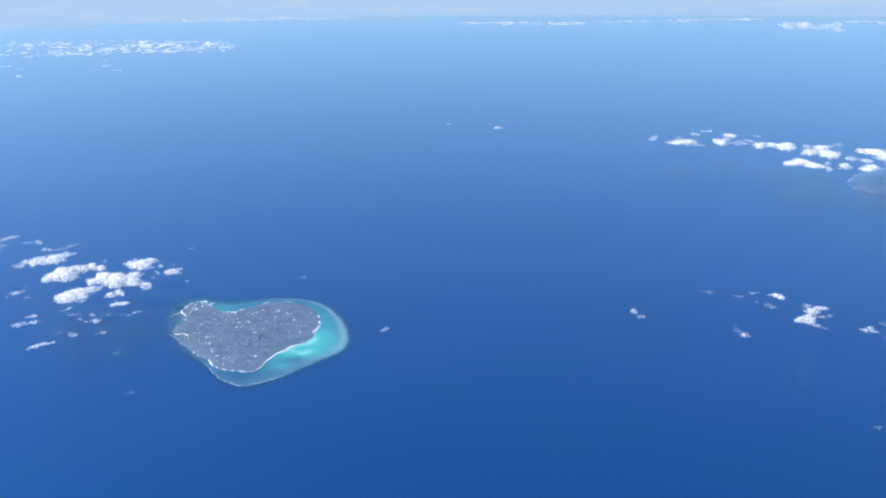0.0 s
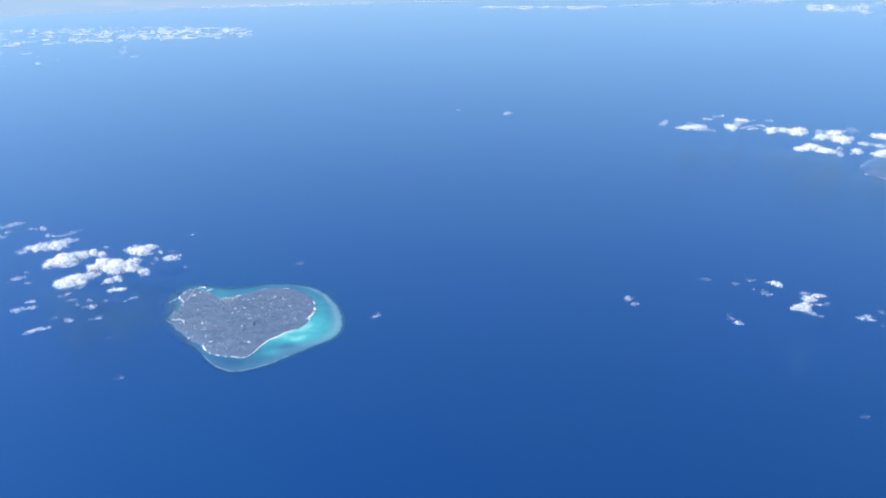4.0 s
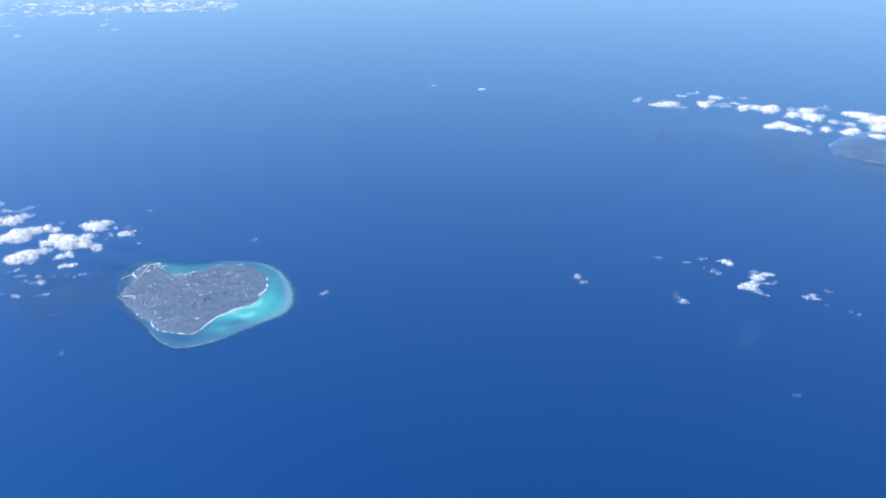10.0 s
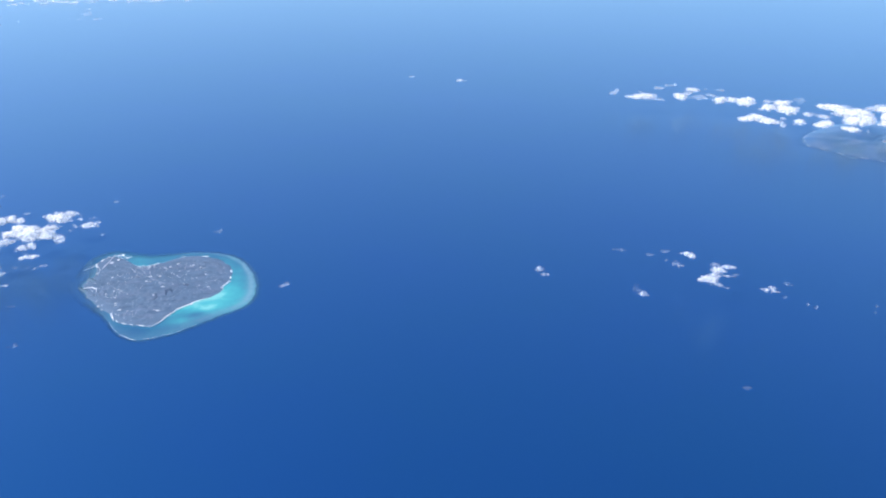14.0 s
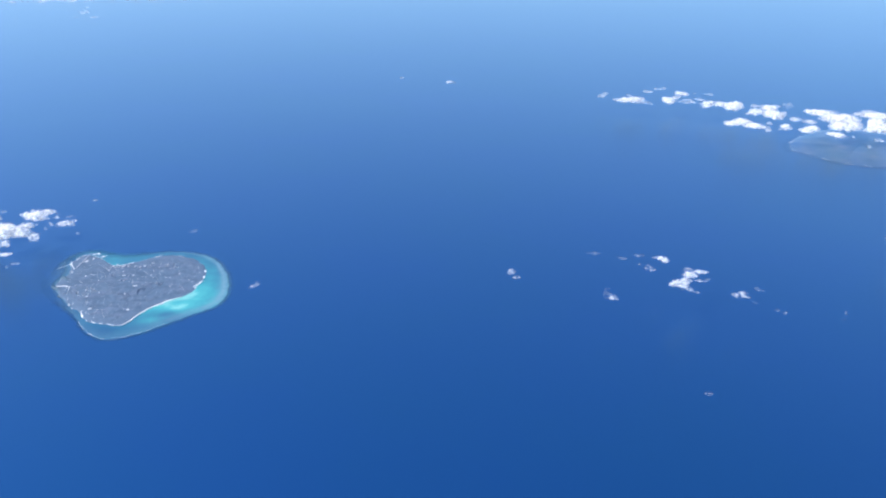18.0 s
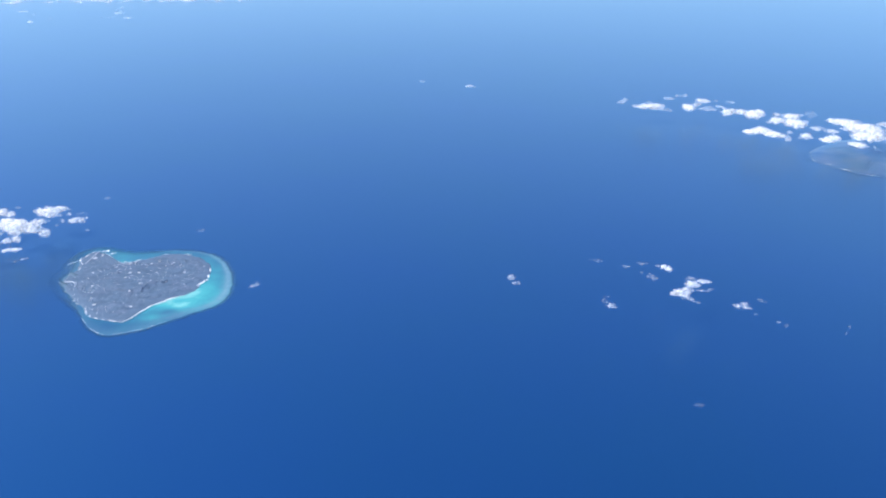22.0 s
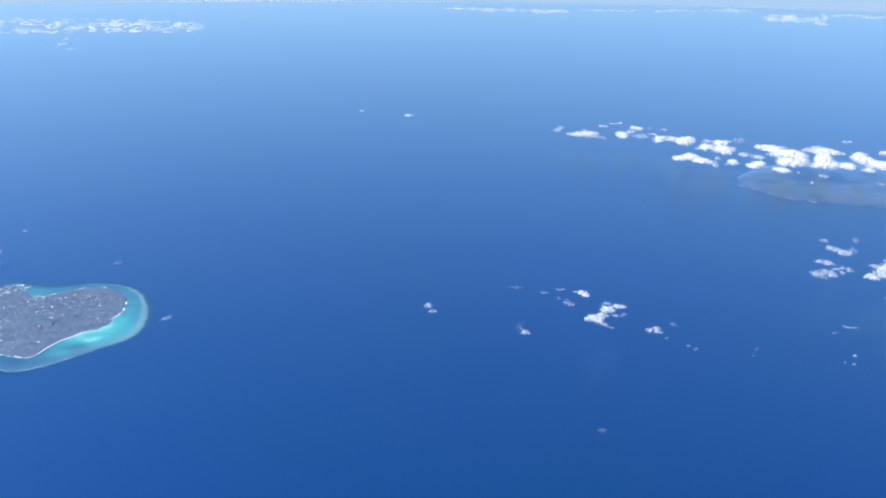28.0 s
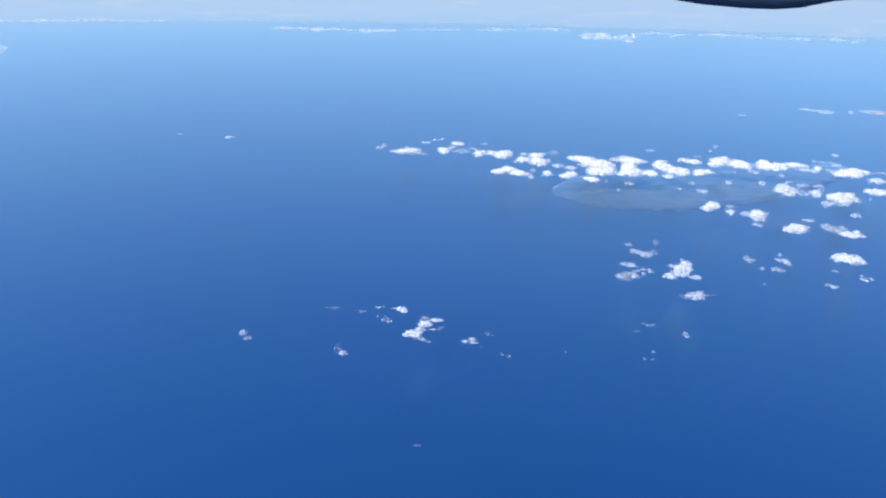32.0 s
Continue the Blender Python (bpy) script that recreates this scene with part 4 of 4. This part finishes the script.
cloud(307.2, 406.5, 6.96, (-2.3, 3.5, 7.8, 16.4, 4, 0.95), (1.9, -2.8, 9.5, 13.9, 3.4, 0.95))
cloud(298.4, 384.6, 7.14, (0, -0, 6, 7.2, 1.9, 0.87))
cloud(309, 393.3, 7.04, (-1.9, 0.4, 10.7, 13.5, 3.4, 0.95), (2.7, -0.5, 7.5, 13.4, 3.4, 0.95))
cloud(333.4, 421.5, 6.73, (-4.2, -1.8, 6.7, 8.7, 2, 0.83), (1.7, -4.6, 10, 9.7, 2.3, 0.83), (2.3, 14.1, 4.1, 5.7, 1.3, 0.42))
cloud(322.4, 390.9, 6.99, (-1.6, -2.7, 7.5, 11.6, 2.9, 0.95), (1.6, 2.8, 7.6, 7.8, 1.9, 0.95))
cloud(346, 413.2, 6.72, (0.2, -1.8, 11.4, 15.5, 3.6, 0.95), (1.8, 10.5, 6.8, 11.4, 2.6, 0.95), (-2.3, -8.8, 5.9, 10.6, 2.5, 0.95))
cloud(353.8, 403, 6.74, (-1, 0.8, 13.4, 15.4, 3.6, 0.95), (2.3, -1.7, 6.6, 8.6, 2, 0.95))
cloud(375, 398.7, 6.65, (-8.4, 2.2, 7.5, 13.7, 3.1, 0.95), (-3.9, -6.7, 14.8, 15.5, 3.6, 0.95), (1.1, -2.3, 10.1, 13.4, 3.1, 0.95), (8.8, 8.6, 12.4, 9.2, 2.1, 0.95))
cloud(388.2, 386.8, 6.64, (2.9, 2.7, 5.4, 12, 2.8, 0.9), (-1.1, -1.1, 13.4, 5.5, 1.3, 0.67))
cloud(404.3, 375.3, 6.61, (0.2, -2.7, 15.6, 13.4, 3.1, 0.95), (2.3, 6.9, 13.7, 11.5, 2.6, 0.95), (-3.7, -6.1, 8.7, 8.7, 2, 0.95))
cloud(399.6, 385.3, 6.58, (-0, -0, 10.2, 4.5, 1, 0.45))
cloud(411.1, 402.3, 6.4, (-3.1, 2.2, 10.6, 4.9, 1.1, 0.42), (3.2, -2.3, 10.6, 7.2, 1.6, 0.42))
cloud(431.5, 421.8, 6.14, (0, -0, 5.2, 6.7, 1.4, 0.6))
cloud(323.3, 452.7, 6.57, (-0.1, -0, 4.9, 7.1, 1.6, 0.42))
cloud(372.8, 459.4, 6.25, (-0, -0, 3.7, 5.3, 1.1, 0.48))
cloud(360.9, 446.7, 6.41, (0, -0, 2.9, 5, 1.1, 0.38))
cloud(422.3, 375.4, 6.49, (0, 0.1, 10.3, 5.8, 1.3, 0.42))


# ---- far cloud fields ----
def field_of_clouds(label, bearing, near, far, size, count, dense, seed, lift=3.0):
    """Flecks of cloud too many and too far to count; near and far give the band's edges at its two ends."""
    rng = np.random.RandomState(seed)
    mid = radians((bearing[0] + bearing[1]) / 2)
    reach = (near[0] + near[1] + far[0] + far[1]) / 4
    home = np.array([reach * math.sin(mid), reach * math.cos(mid), sea_z(0, reach)])
    centres, radii = [], []
    for _ in range(count):
        u = rng.rand()
        az = radians(bearing[0] + (bearing[1] - bearing[0]) * u)
        d = (near[0] + (near[1] - near[0]) * u) * (1 - (v := rng.rand())) + (far[0] + (far[1] - far[0]) * u) * v
        s = size * rng.gamma(3.0, 0.33) * d / 1400
        at = np.array([d * math.sin(az), d * math.cos(az), sea_z(0, d) + lift])
        for _ in range(rng.randint(3, 8)):
            centres.append(at + rng.normal(0, 1, 3) * (0.42 * s, 0.42 * s, 0.03 * s) - home)
            radii.append(0.22 * s * rng.uniform(0.5, 1.2))
    n = len(radii)
    squash = np.column_stack([rng.uniform(1.0, 1.9, n), rng.uniform(0.8, 1.4, n), rng.uniform(0.3, 0.5, n)])
    ob = new("cloud_field", puffs("cloud_field", np.array(centres), np.array(radii), squash, 1, WISP, rng))
    ob.location = home
    ob.color = (1, 1, 1, dense)
    tagged(ob, label, "clouds", "far fields of small clouds", "stuff")
    skin(ob, 0.09 * size * reach / 1400, 0.22 * size * reach / 1400, 1)


FLECKS = "scattered small white cloud flecks far over the sea"
STREAK = "thin pale streak of cloud low on the horizon"
field_of_clouds(FLECKS, (-25.5, -9.8), (1340, 1280), (1860, 1520), 4.4, 430, 1.0, 1)
field_of_clouds(FLECKS, (-21, -11), (1340, 1290), (1660, 1480), 6.5, 110, 1.0, 9)
field_of_clouds(FLECKS, (-42, -25), (1450, 1340), (2100, 1860), 4.8, 280, 1.0, 3)
field_of_clouds(FLECKS, (-30, -17), (1040, 1040), (1240, 1240), 3.8, 50, 0.9, 4)
field_of_clouds(STREAK, (25.8, 29.2), (1850, 1800), (2120, 2250), 6.0, 150, 0.5, 5, 4)
field_of_clouds(STREAK, (29.2, 42.0), (2180, 2250), (2450, 2600), 5.0, 180, 0.33, 6, 5)
field_of_clouds(STREAK, (5.0, 13.5), (2060, 1980), (2190, 2080), 6.0, 100, 0.42, 7, 4)
field_of_clouds(STREAK, (14.0, 17.5), (2080, 2150), (2180, 2270), 5.0, 40, 0.33, 10, 4)
field_of_clouds(STREAK, (18.5, 24.5), (2150, 2400), (2300, 2600), 5.0, 50, 0.33, 11, 4)
field_of_clouds(STREAK, (-13.0, -2.0), (2900, 2650), (3150, 2850), 5.0, 110, 0.33, 8, 5)


# ---- the long island under the cloud bank ----
FAR_ISLE = (370.0, 420.0)
FAR_COAST = rough_edge(ring([79.4, 76.0, 58.0, 42.0, 34.0, 29.0, 26.0, 24.5, 24.0, 24.0, 24.5, 25.5, 27.5, 31.0, 37.0, 48.0, 66.0, 94.0,
                             118.0, 132.6, 130.0, 117.8, 100.4, 82.8, 68.2, 59.6, 51.8, 46.4, 43.5, 42.1, 42.0, 43.2, 45.1, 48.8, 54.5, 64.1]), 0.7, 1.3)


def far_sea(x, y):
    return sea_z(x + FAR_ISLE[0], y + FAR_ISLE[1])


def build_far_island():
    far = new("long_island")
    far.location = (*FAR_ISLE, 0)
    tagged(far, "long low island, hazy grey-green, beneath a white cloud bank", "island")
    deg = np.arange(0, 360, 1.0)
    coast = FAR_COAST(deg)
    ca, sa = np.cos(np.radians(deg)), np.sin(np.radians(deg))

    def sheet(levels, rise):
        verts = []
        for u in levels:
            x, y = u * coast * ca, u * coast * sa
            verts.append(np.stack([x, y, rise(u, x, y) + far_sea(x, y)], -1))
        return np.concatenate(verts)

    def relief(u, x, y):
        if u > 1:
            return 0 * x - 0.1
        hump = 1.3 * np.exp(-((x + 85) ** 2 + (y - 5) ** 2) / 900) + 0.7 * np.exp(-((x - 20) ** 2 + y ** 2) / 2500)
        return 0.02 + (0.25 + hump + 0.1 * ripple(np.stack([x, y, 0 * x], -1) * 0.25, 0.5)) * min(1.0, (1 - u) * 7) ** 0.7

    levels = np.concatenate([np.linspace(0.02, 0.97, 40), [1.0, 1.006]])
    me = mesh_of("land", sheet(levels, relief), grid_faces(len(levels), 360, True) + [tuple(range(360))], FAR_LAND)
    part("land", me, far, "fields and woods, haze put in as a sea-blue sheen")
    steps = [0.985, 1.0, 1.012, 1.022, 1.035, 1.05]
    me = mesh_of("reef_fringe", sheet(steps, lambda u, x, y: 0 * x + 0.03), grid_faces(len(steps), 360, True), LAGOON,
                 shallow=np.repeat([0.4, 0.4, 0.3, 0.2, 0.1, 0.0], 360), coral=np.repeat([0.3, 0.4, 0.4, 0.3, 0.1, 0.0], 360),
                 cover=np.outer([0.16, 0.16, 0.12, 0.08, 0.03, 0.0], np.interp(deg, [170, 188, 225, 250], [0, 1, 0.7, 0])).ravel())
    part("reef_fringe", me, far, "narrow pale fringe of reef water")
    for i, (a0, a1) in enumerate([(178.5, 180), (182.5, 185.5), (187, 188), (190, 192), (194, 195.5), (198, 200), (203, 204.5), (206, 208), (213, 215), (218, 220)]):
        n = int((a1 - a0) * 4)
        rng = np.random.RandomState(300 + i)
        verts = []
        for k, d in enumerate(np.linspace(a0, a1, n)):
            half = (0.2 if i < 2 else 0.07) * min(1, 3 * min(k, n - 1 - k) / n + 0.2) * rng.uniform(0.6, 1.2)
            for side in (-half, half):
                r = float(FAR_COAST(d)) + side
                x, y = r * math.cos(radians(d)), r * math.sin(radians(d))
                verts.append((x, y, 0.08 + far_sea(x, y)))
        ob = part("beach", mesh_of("beach", verts, [(2 * k, 2 * k + 1, 2 * k + 3, 2 * k + 2) for k in range(n - 1)], SAND), far, "pale strip of beach and surf")
        mod = ob.modifiers.new("thickness", "SOLIDIFY")
        mod.thickness = 0.04


build_far_island()


# ---- the wing's flap fairing that hangs into the view ----
def build_wing():
    eye = Vector((SPEED * 31, 0, ALTITUDE))
    bearing, reach = radians(33), 120.0
    wing = new("aircraft_wing")
    wing.matrix_basis = Matrix.Translation(eye + reach * Vector((math.sin(bearing), math.cos(bearing), 0))) @ pose(0, 0, 0, 0, 0, -33)
    tagged(wing, "white aircraft wing with a flap fairing below, its shade painted dark grey", "aircraft wing")
    k = reach * math.tan(radians(1))
    # pale fairing seen on its shaded side: the shade is in this dark colour
    dark = plain("fairing_in_shade", (0.018, 0.026, 0.048), (0.024, 0.033, 0.057), 0.8, 0.8)
    white = plain("wing_paint", (0.86, 0.87, 0.88), (0.9, 0.9, 0.91), 0.4, 0.35)
    stations = [(-6.62, -0.55, 0.0, 0.25), (-6.5, -0.62, 0.08, 0.45), (-4.7, -1.1, 0.42, 0.8), (-2.2, -1.6, 0.86, 1.1), (-0.8, -1.78, 0.8, 1.25),
                (1.6, -1.93, 0.32, 1.3), (3.5, -1.95, -0.05, 1.3), (5.0, -1.8, -0.34, 1.2), (6.7, -1.38, -0.65, 1.0), (9.0, -1.08, -0.75, 0.7), (11.0, -0.75, -0.5, 0.3)]
    verts, seg = [], 20
    for along, low, high, half in stations:
        mid, tall = (low + high) / 2 * k, (high - low) / 2 * k
        for j in range(seg):
            a = 2 * math.pi * j / seg
            c, q = math.cos(a), math.sin(a)
            verts.append((along * k, half * k * math.copysign(abs(c) ** 0.7, c), mid + tall * math.copysign(abs(q) ** 0.8, q)))
    faces = grid_faces(len(stations), seg, True) + [tuple(range(seg))[::-1], tuple(range((len(stations) - 1) * seg, len(stations) * seg))]
    fairing = part("flap_fairing", mesh_of("flap_fairing", verts, faces, dark), wing, "canoe-shaped fairing, its shade painted in as dark blue-grey")
    bm = bmesh.new()
    bmesh.ops.create_cube(bm, size=1)
    bmesh.ops.scale(bm, vec=(0.05 * k, 0.1 * k, 1.0 * k), verts=bm.verts)
    seam = bpy.data.meshes.new("panel_seam")
    bm.to_mesh(seam), bm.free()
    seam.materials.append(plain("seam_shadow_gap", (0.008, 0.009, 0.012), (0.012, 0.013, 0.016), 2.0, 0.8))
    ob = part("panel_seam", seam, fairing, "thin dark panel joint")
    ob.location = (5.1 * k, -1.19 * k, -1.25 * k)
    outline = [(-6.55, 0.02), (-4.0, 0.72), (0.0, 1.6), (5.0, 2.6), (12.0, 3.9), (12.0, -0.4), (9.5, -0.8), (6.7, -0.72), (3.0, 0.0), (-1.0, 0.4), (-5.5, -0.05)]
    bm = bmesh.new()
    front = [bm.verts.new((x * k, 1.4 * k, z * k)) for x, z in outline]
    bm.faces.new(front)
    grown = bmesh.ops.extrude_face_region(bm, geom=bm.faces[:])
    bmesh.ops.translate(bm, vec=(0, 1.2 * k, 0.5 * k), verts=[v for v in grown["geom"] if isinstance(v, bmesh.types.BMVert)])
    bmesh.ops.recalc_face_normals(bm, faces=bm.faces)
    bmesh.ops.bevel(bm, geom=bm.edges[:], offset=0.04 * k, segments=1, affect="EDGES")
    flap = bpy.data.meshes.new("flap")
    bm.to_mesh(flap), bm.free()
    flap.materials.append(white)
    part("flap", flap, wing, "sunlit white flap panel")


build_wing()

# ---- fields, woods and houses of the reef island ----
FIELD_TURN, FIELD_STEP = radians(24), 2.35


def corner(i, j):
    rng = np.random.RandomState((i + 40) * 97 + (j + 40))
    x, y = (i + rng.uniform(-0.4, 0.4)) * FIELD_STEP, (j + rng.uniform(-0.4, 0.4)) * FIELD_STEP * 0.9
    return x * math.cos(FIELD_TURN) - y * math.sin(FIELD_TURN), x * math.sin(FIELD_TURN) + y * math.cos(FIELD_TURN)


def build_fields():
    count = 0
    for i in range(-16, 17):
        for j in range(-18, 19):
            quad = [corner(i, j), corner(i + 1, j), corner(i + 1, j + 1), corner(i, j + 1)]
            cx, cy = sum(q[0] for q in quad) / 4, sum(q[1] for q in quad) / 4
            if max(isle_ground(*q)[0] for q in quad) > 0.965 or count >= 300:
                continue
            if (i * 7 + j * 13) % 11 == 0:
                continue
            top, low = [], []
            for x, y in quad:
                x, y = cx + (x - cx) * 0.975, cy + (y - cy) * 0.975
                z = isle_ground(x, y)[1]
                top.append((x - cx, y - cy, z + 0.06)), low.append((x - cx, y - cy, z - 0.1))
            faces = [(4, 5, 6, 7)] + [(k, (k + 1) % 4, 4 + (k + 1) % 4, 4 + k) for k in range(4)]
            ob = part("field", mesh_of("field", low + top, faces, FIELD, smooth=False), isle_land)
            ob.location = (cx, cy, 0)
            count += 1


def build_woods():
    """Dark windbreaks and ridges of trees: clumped crowns along gentle arcs."""
    ball, tri = BALLS[1]
    for w, (x0, y0, x1, y1, sag) in enumerate([(-11.5, -7.5, -4, -6.5, 1.0), (-4, -6.5, 3, -11, 0.5), (2, -12, 6.5, -5.5, -0.8), (5, -6, 12, 0, 0.5),
                                               (-9, 1.5, -4, 8, 0.5), (-5, 14.5, 0, 11, 0.3), (-16, -6, -12, -3, 0.5), (2, 19, 18, 17, -1.0)]):
        rng = np.random.RandomState(500 + w)
        verts, faces = [], []
        n = 30
        for i in range(n):
            t = rng.rand()
            x = x0 + (x1 - x0) * t + rng.normal(0, 0.9)
            y = y0 + (y1 - y0) * t + sag * math.sin(math.pi * t) + 0.8 * math.sin(9 * t + w) + rng.normal(0, 0.8)
            u, z = isle_ground(x, y)
            if u > 0.93:
                continue
            r = rng.uniform(0.25, 0.6)
            p = ball * (1 + 0.25 * ripple(ball * 3 + i, 0.0))[:, None] * (r * 1.5, r, r * 0.1) + (x, y, z + 0.03)
            faces += (tri + len(verts)).tolist()
            verts += p.tolist()
        ob = part("woodland", mesh_of("woodland", verts, faces, WOOD), isle, "windbreak trees, blue-grey with haze in the colour")
        ob["kind"] = "stuff"


def build_village(x0, y0, spread, count, seed):
    rng = np.random.RandomState(seed)
    verts, faces = [], []
    for _ in range(count):
        x, y = x0 + rng.normal(0, spread), y0 + rng.normal(0, spread * 0.7)
        u, z = isle_ground(x, y)
        if u > 0.97:
            continue
        a, lx, ly, h = rng.uniform(0, 3.14), rng.uniform(0.06, 0.17), rng.uniform(0.045, 0.1), rng.uniform(0.06, 0.13)
        n = len(verts)
        for zz, f in ((z, 1.0), (z + 0.1 + h, 1.0), (z + 0.14 + h * 1.3, 0.55)):
            for px, py in ((-lx, -ly), (lx, -ly), (lx, ly), (-lx, ly)):
                verts.append((x + f * (px * math.cos(a) - py * math.sin(a)), y + f * (px * math.sin(a) + py * math.cos(a)), zz))
        for lev in (0, 4):
            faces += [(n + lev + k, n + lev + (k + 1) % 4, n + lev + 4 + (k + 1) % 4, n + lev + 4 + k) for k in range(4)]
        faces.append((n + 8, n + 9, n + 10, n + 11))
    ob = tagged(new("village", mesh_of("village", verts, faces, WALLS, smooth=False)),
                "scattered small pale houses on the reef island", "houses", "villages of the reef island", "stuff")
    ob.location = (*ISLE, 0)


def build_hall(x, y, length, width, high, turn):
    u, z = isle_ground(x, y)
    hall = new("building")
    hall.matrix_basis = pose(ISLE[0] + x, ISLE[1] + y, z + 0.08, 0, 0, turn)
    tagged(hall, "large pale flat-roofed building among island fields", "building", "large buildings of the reef island")
    for name, mat, sx, sy, z0, z1 in (("wall", WALLS, 1, 1, -0.1, high), ("roof", ROOFS, 1.06, 1.08, high, high + 0.05)):
        bm = bmesh.new()
        bmesh.ops.create_cube(bm, size=1)
        bmesh.ops.scale(bm, vec=(length * sx, width * sy, z1 - z0), verts=bm.verts)
        bmesh.ops.translate(bm, vec=(0, 0, (z0 + z1) / 2), verts=bm.verts)
        bmesh.ops.bevel(bm, geom=bm.edges[:], offset=0.012, segments=1, affect="EDGES")
        me = bpy.data.meshes.new(name)
        bm.to_mesh(me), bm.free()
        me.materials.append(mat)
        part(name, me, hall)


build_woods()
for k, (x, y, spread, count) in enumerate([(-6, 14.5, 2.2, 40), (-9, 8, 3.5, 16), (1, 4, 4.0, 18), (-10, -8, 4.0, 16), (10, 12, 5.0, 20), (-4, -20, 4.0, 14), (13, 2, 4.5, 14), (-16, 0, 3.5, 12)]):
    build_village(x, y, spread, count, 700 + k)
for args in [(-4.6, 14.6, 1.1, 0.35, 0.2, 20), (-2.0, 5.7, 1.3, 0.4, 0.2, 25), (0.9, 6.0, 0.9, 0.4, 0.2, 10), (4.3, -3.1, 1.2, 0.3, 0.18, 18), (-4.8, -18.2, 1.3, 0.4, 0.2, 15), (6.6, -19.4, 1.1, 0.35, 0.18, 5),
             (-10.5, -4.5, 0.8, 0.35, 0.2, 40), (-8.6, -9.6, 0.7, 0.3, 0.18, 12), (9.6, 15.2, 1.0, 0.3, 0.18, 20), (12.4, 13.4, 0.8, 0.3, 0.18, 32), (-2.2, 1.8, 1.0, 0.3, 0.2, 28), (4.2, 16.6, 0.9, 0.3, 0.18, 8),
             (-17.0, 21.8, 1.0, 0.5, 0.22, 91), (-14.4, 6.6, 0.7, 0.3, 0.18, 60), (15.4, 7.0, 0.8, 0.3, 0.18, 45), (-6.8, -15.2, 0.7, 0.3, 0.18, 22), (2.8, -9.2, 0.6, 0.3, 0.18, 70), (18.2, -3.0, 0.7, 0.25, 0.18, 30),
             (-7.3, 16.4, 0.9, 0.4, 0.2, 15), (-8.5, 10.8, 0.7, 0.4, 0.2, 30), (-12.4, -14.4, 0.8, 0.35, 0.2, 10), (-7.3, -13.7, 0.7, 0.4, 0.2, 35), (2.3, 14.1, 0.9, 0.35, 0.2, 12), (0.9, 13.3, 0.8, 0.35, 0.2, 25),
             (4.0, -3.2, 1.0, 0.35, 0.2, 20)]:
    build_hall(args[0], args[1], args[2] * 0.75, args[3] * 0.75, *args[4:])
build_fields()
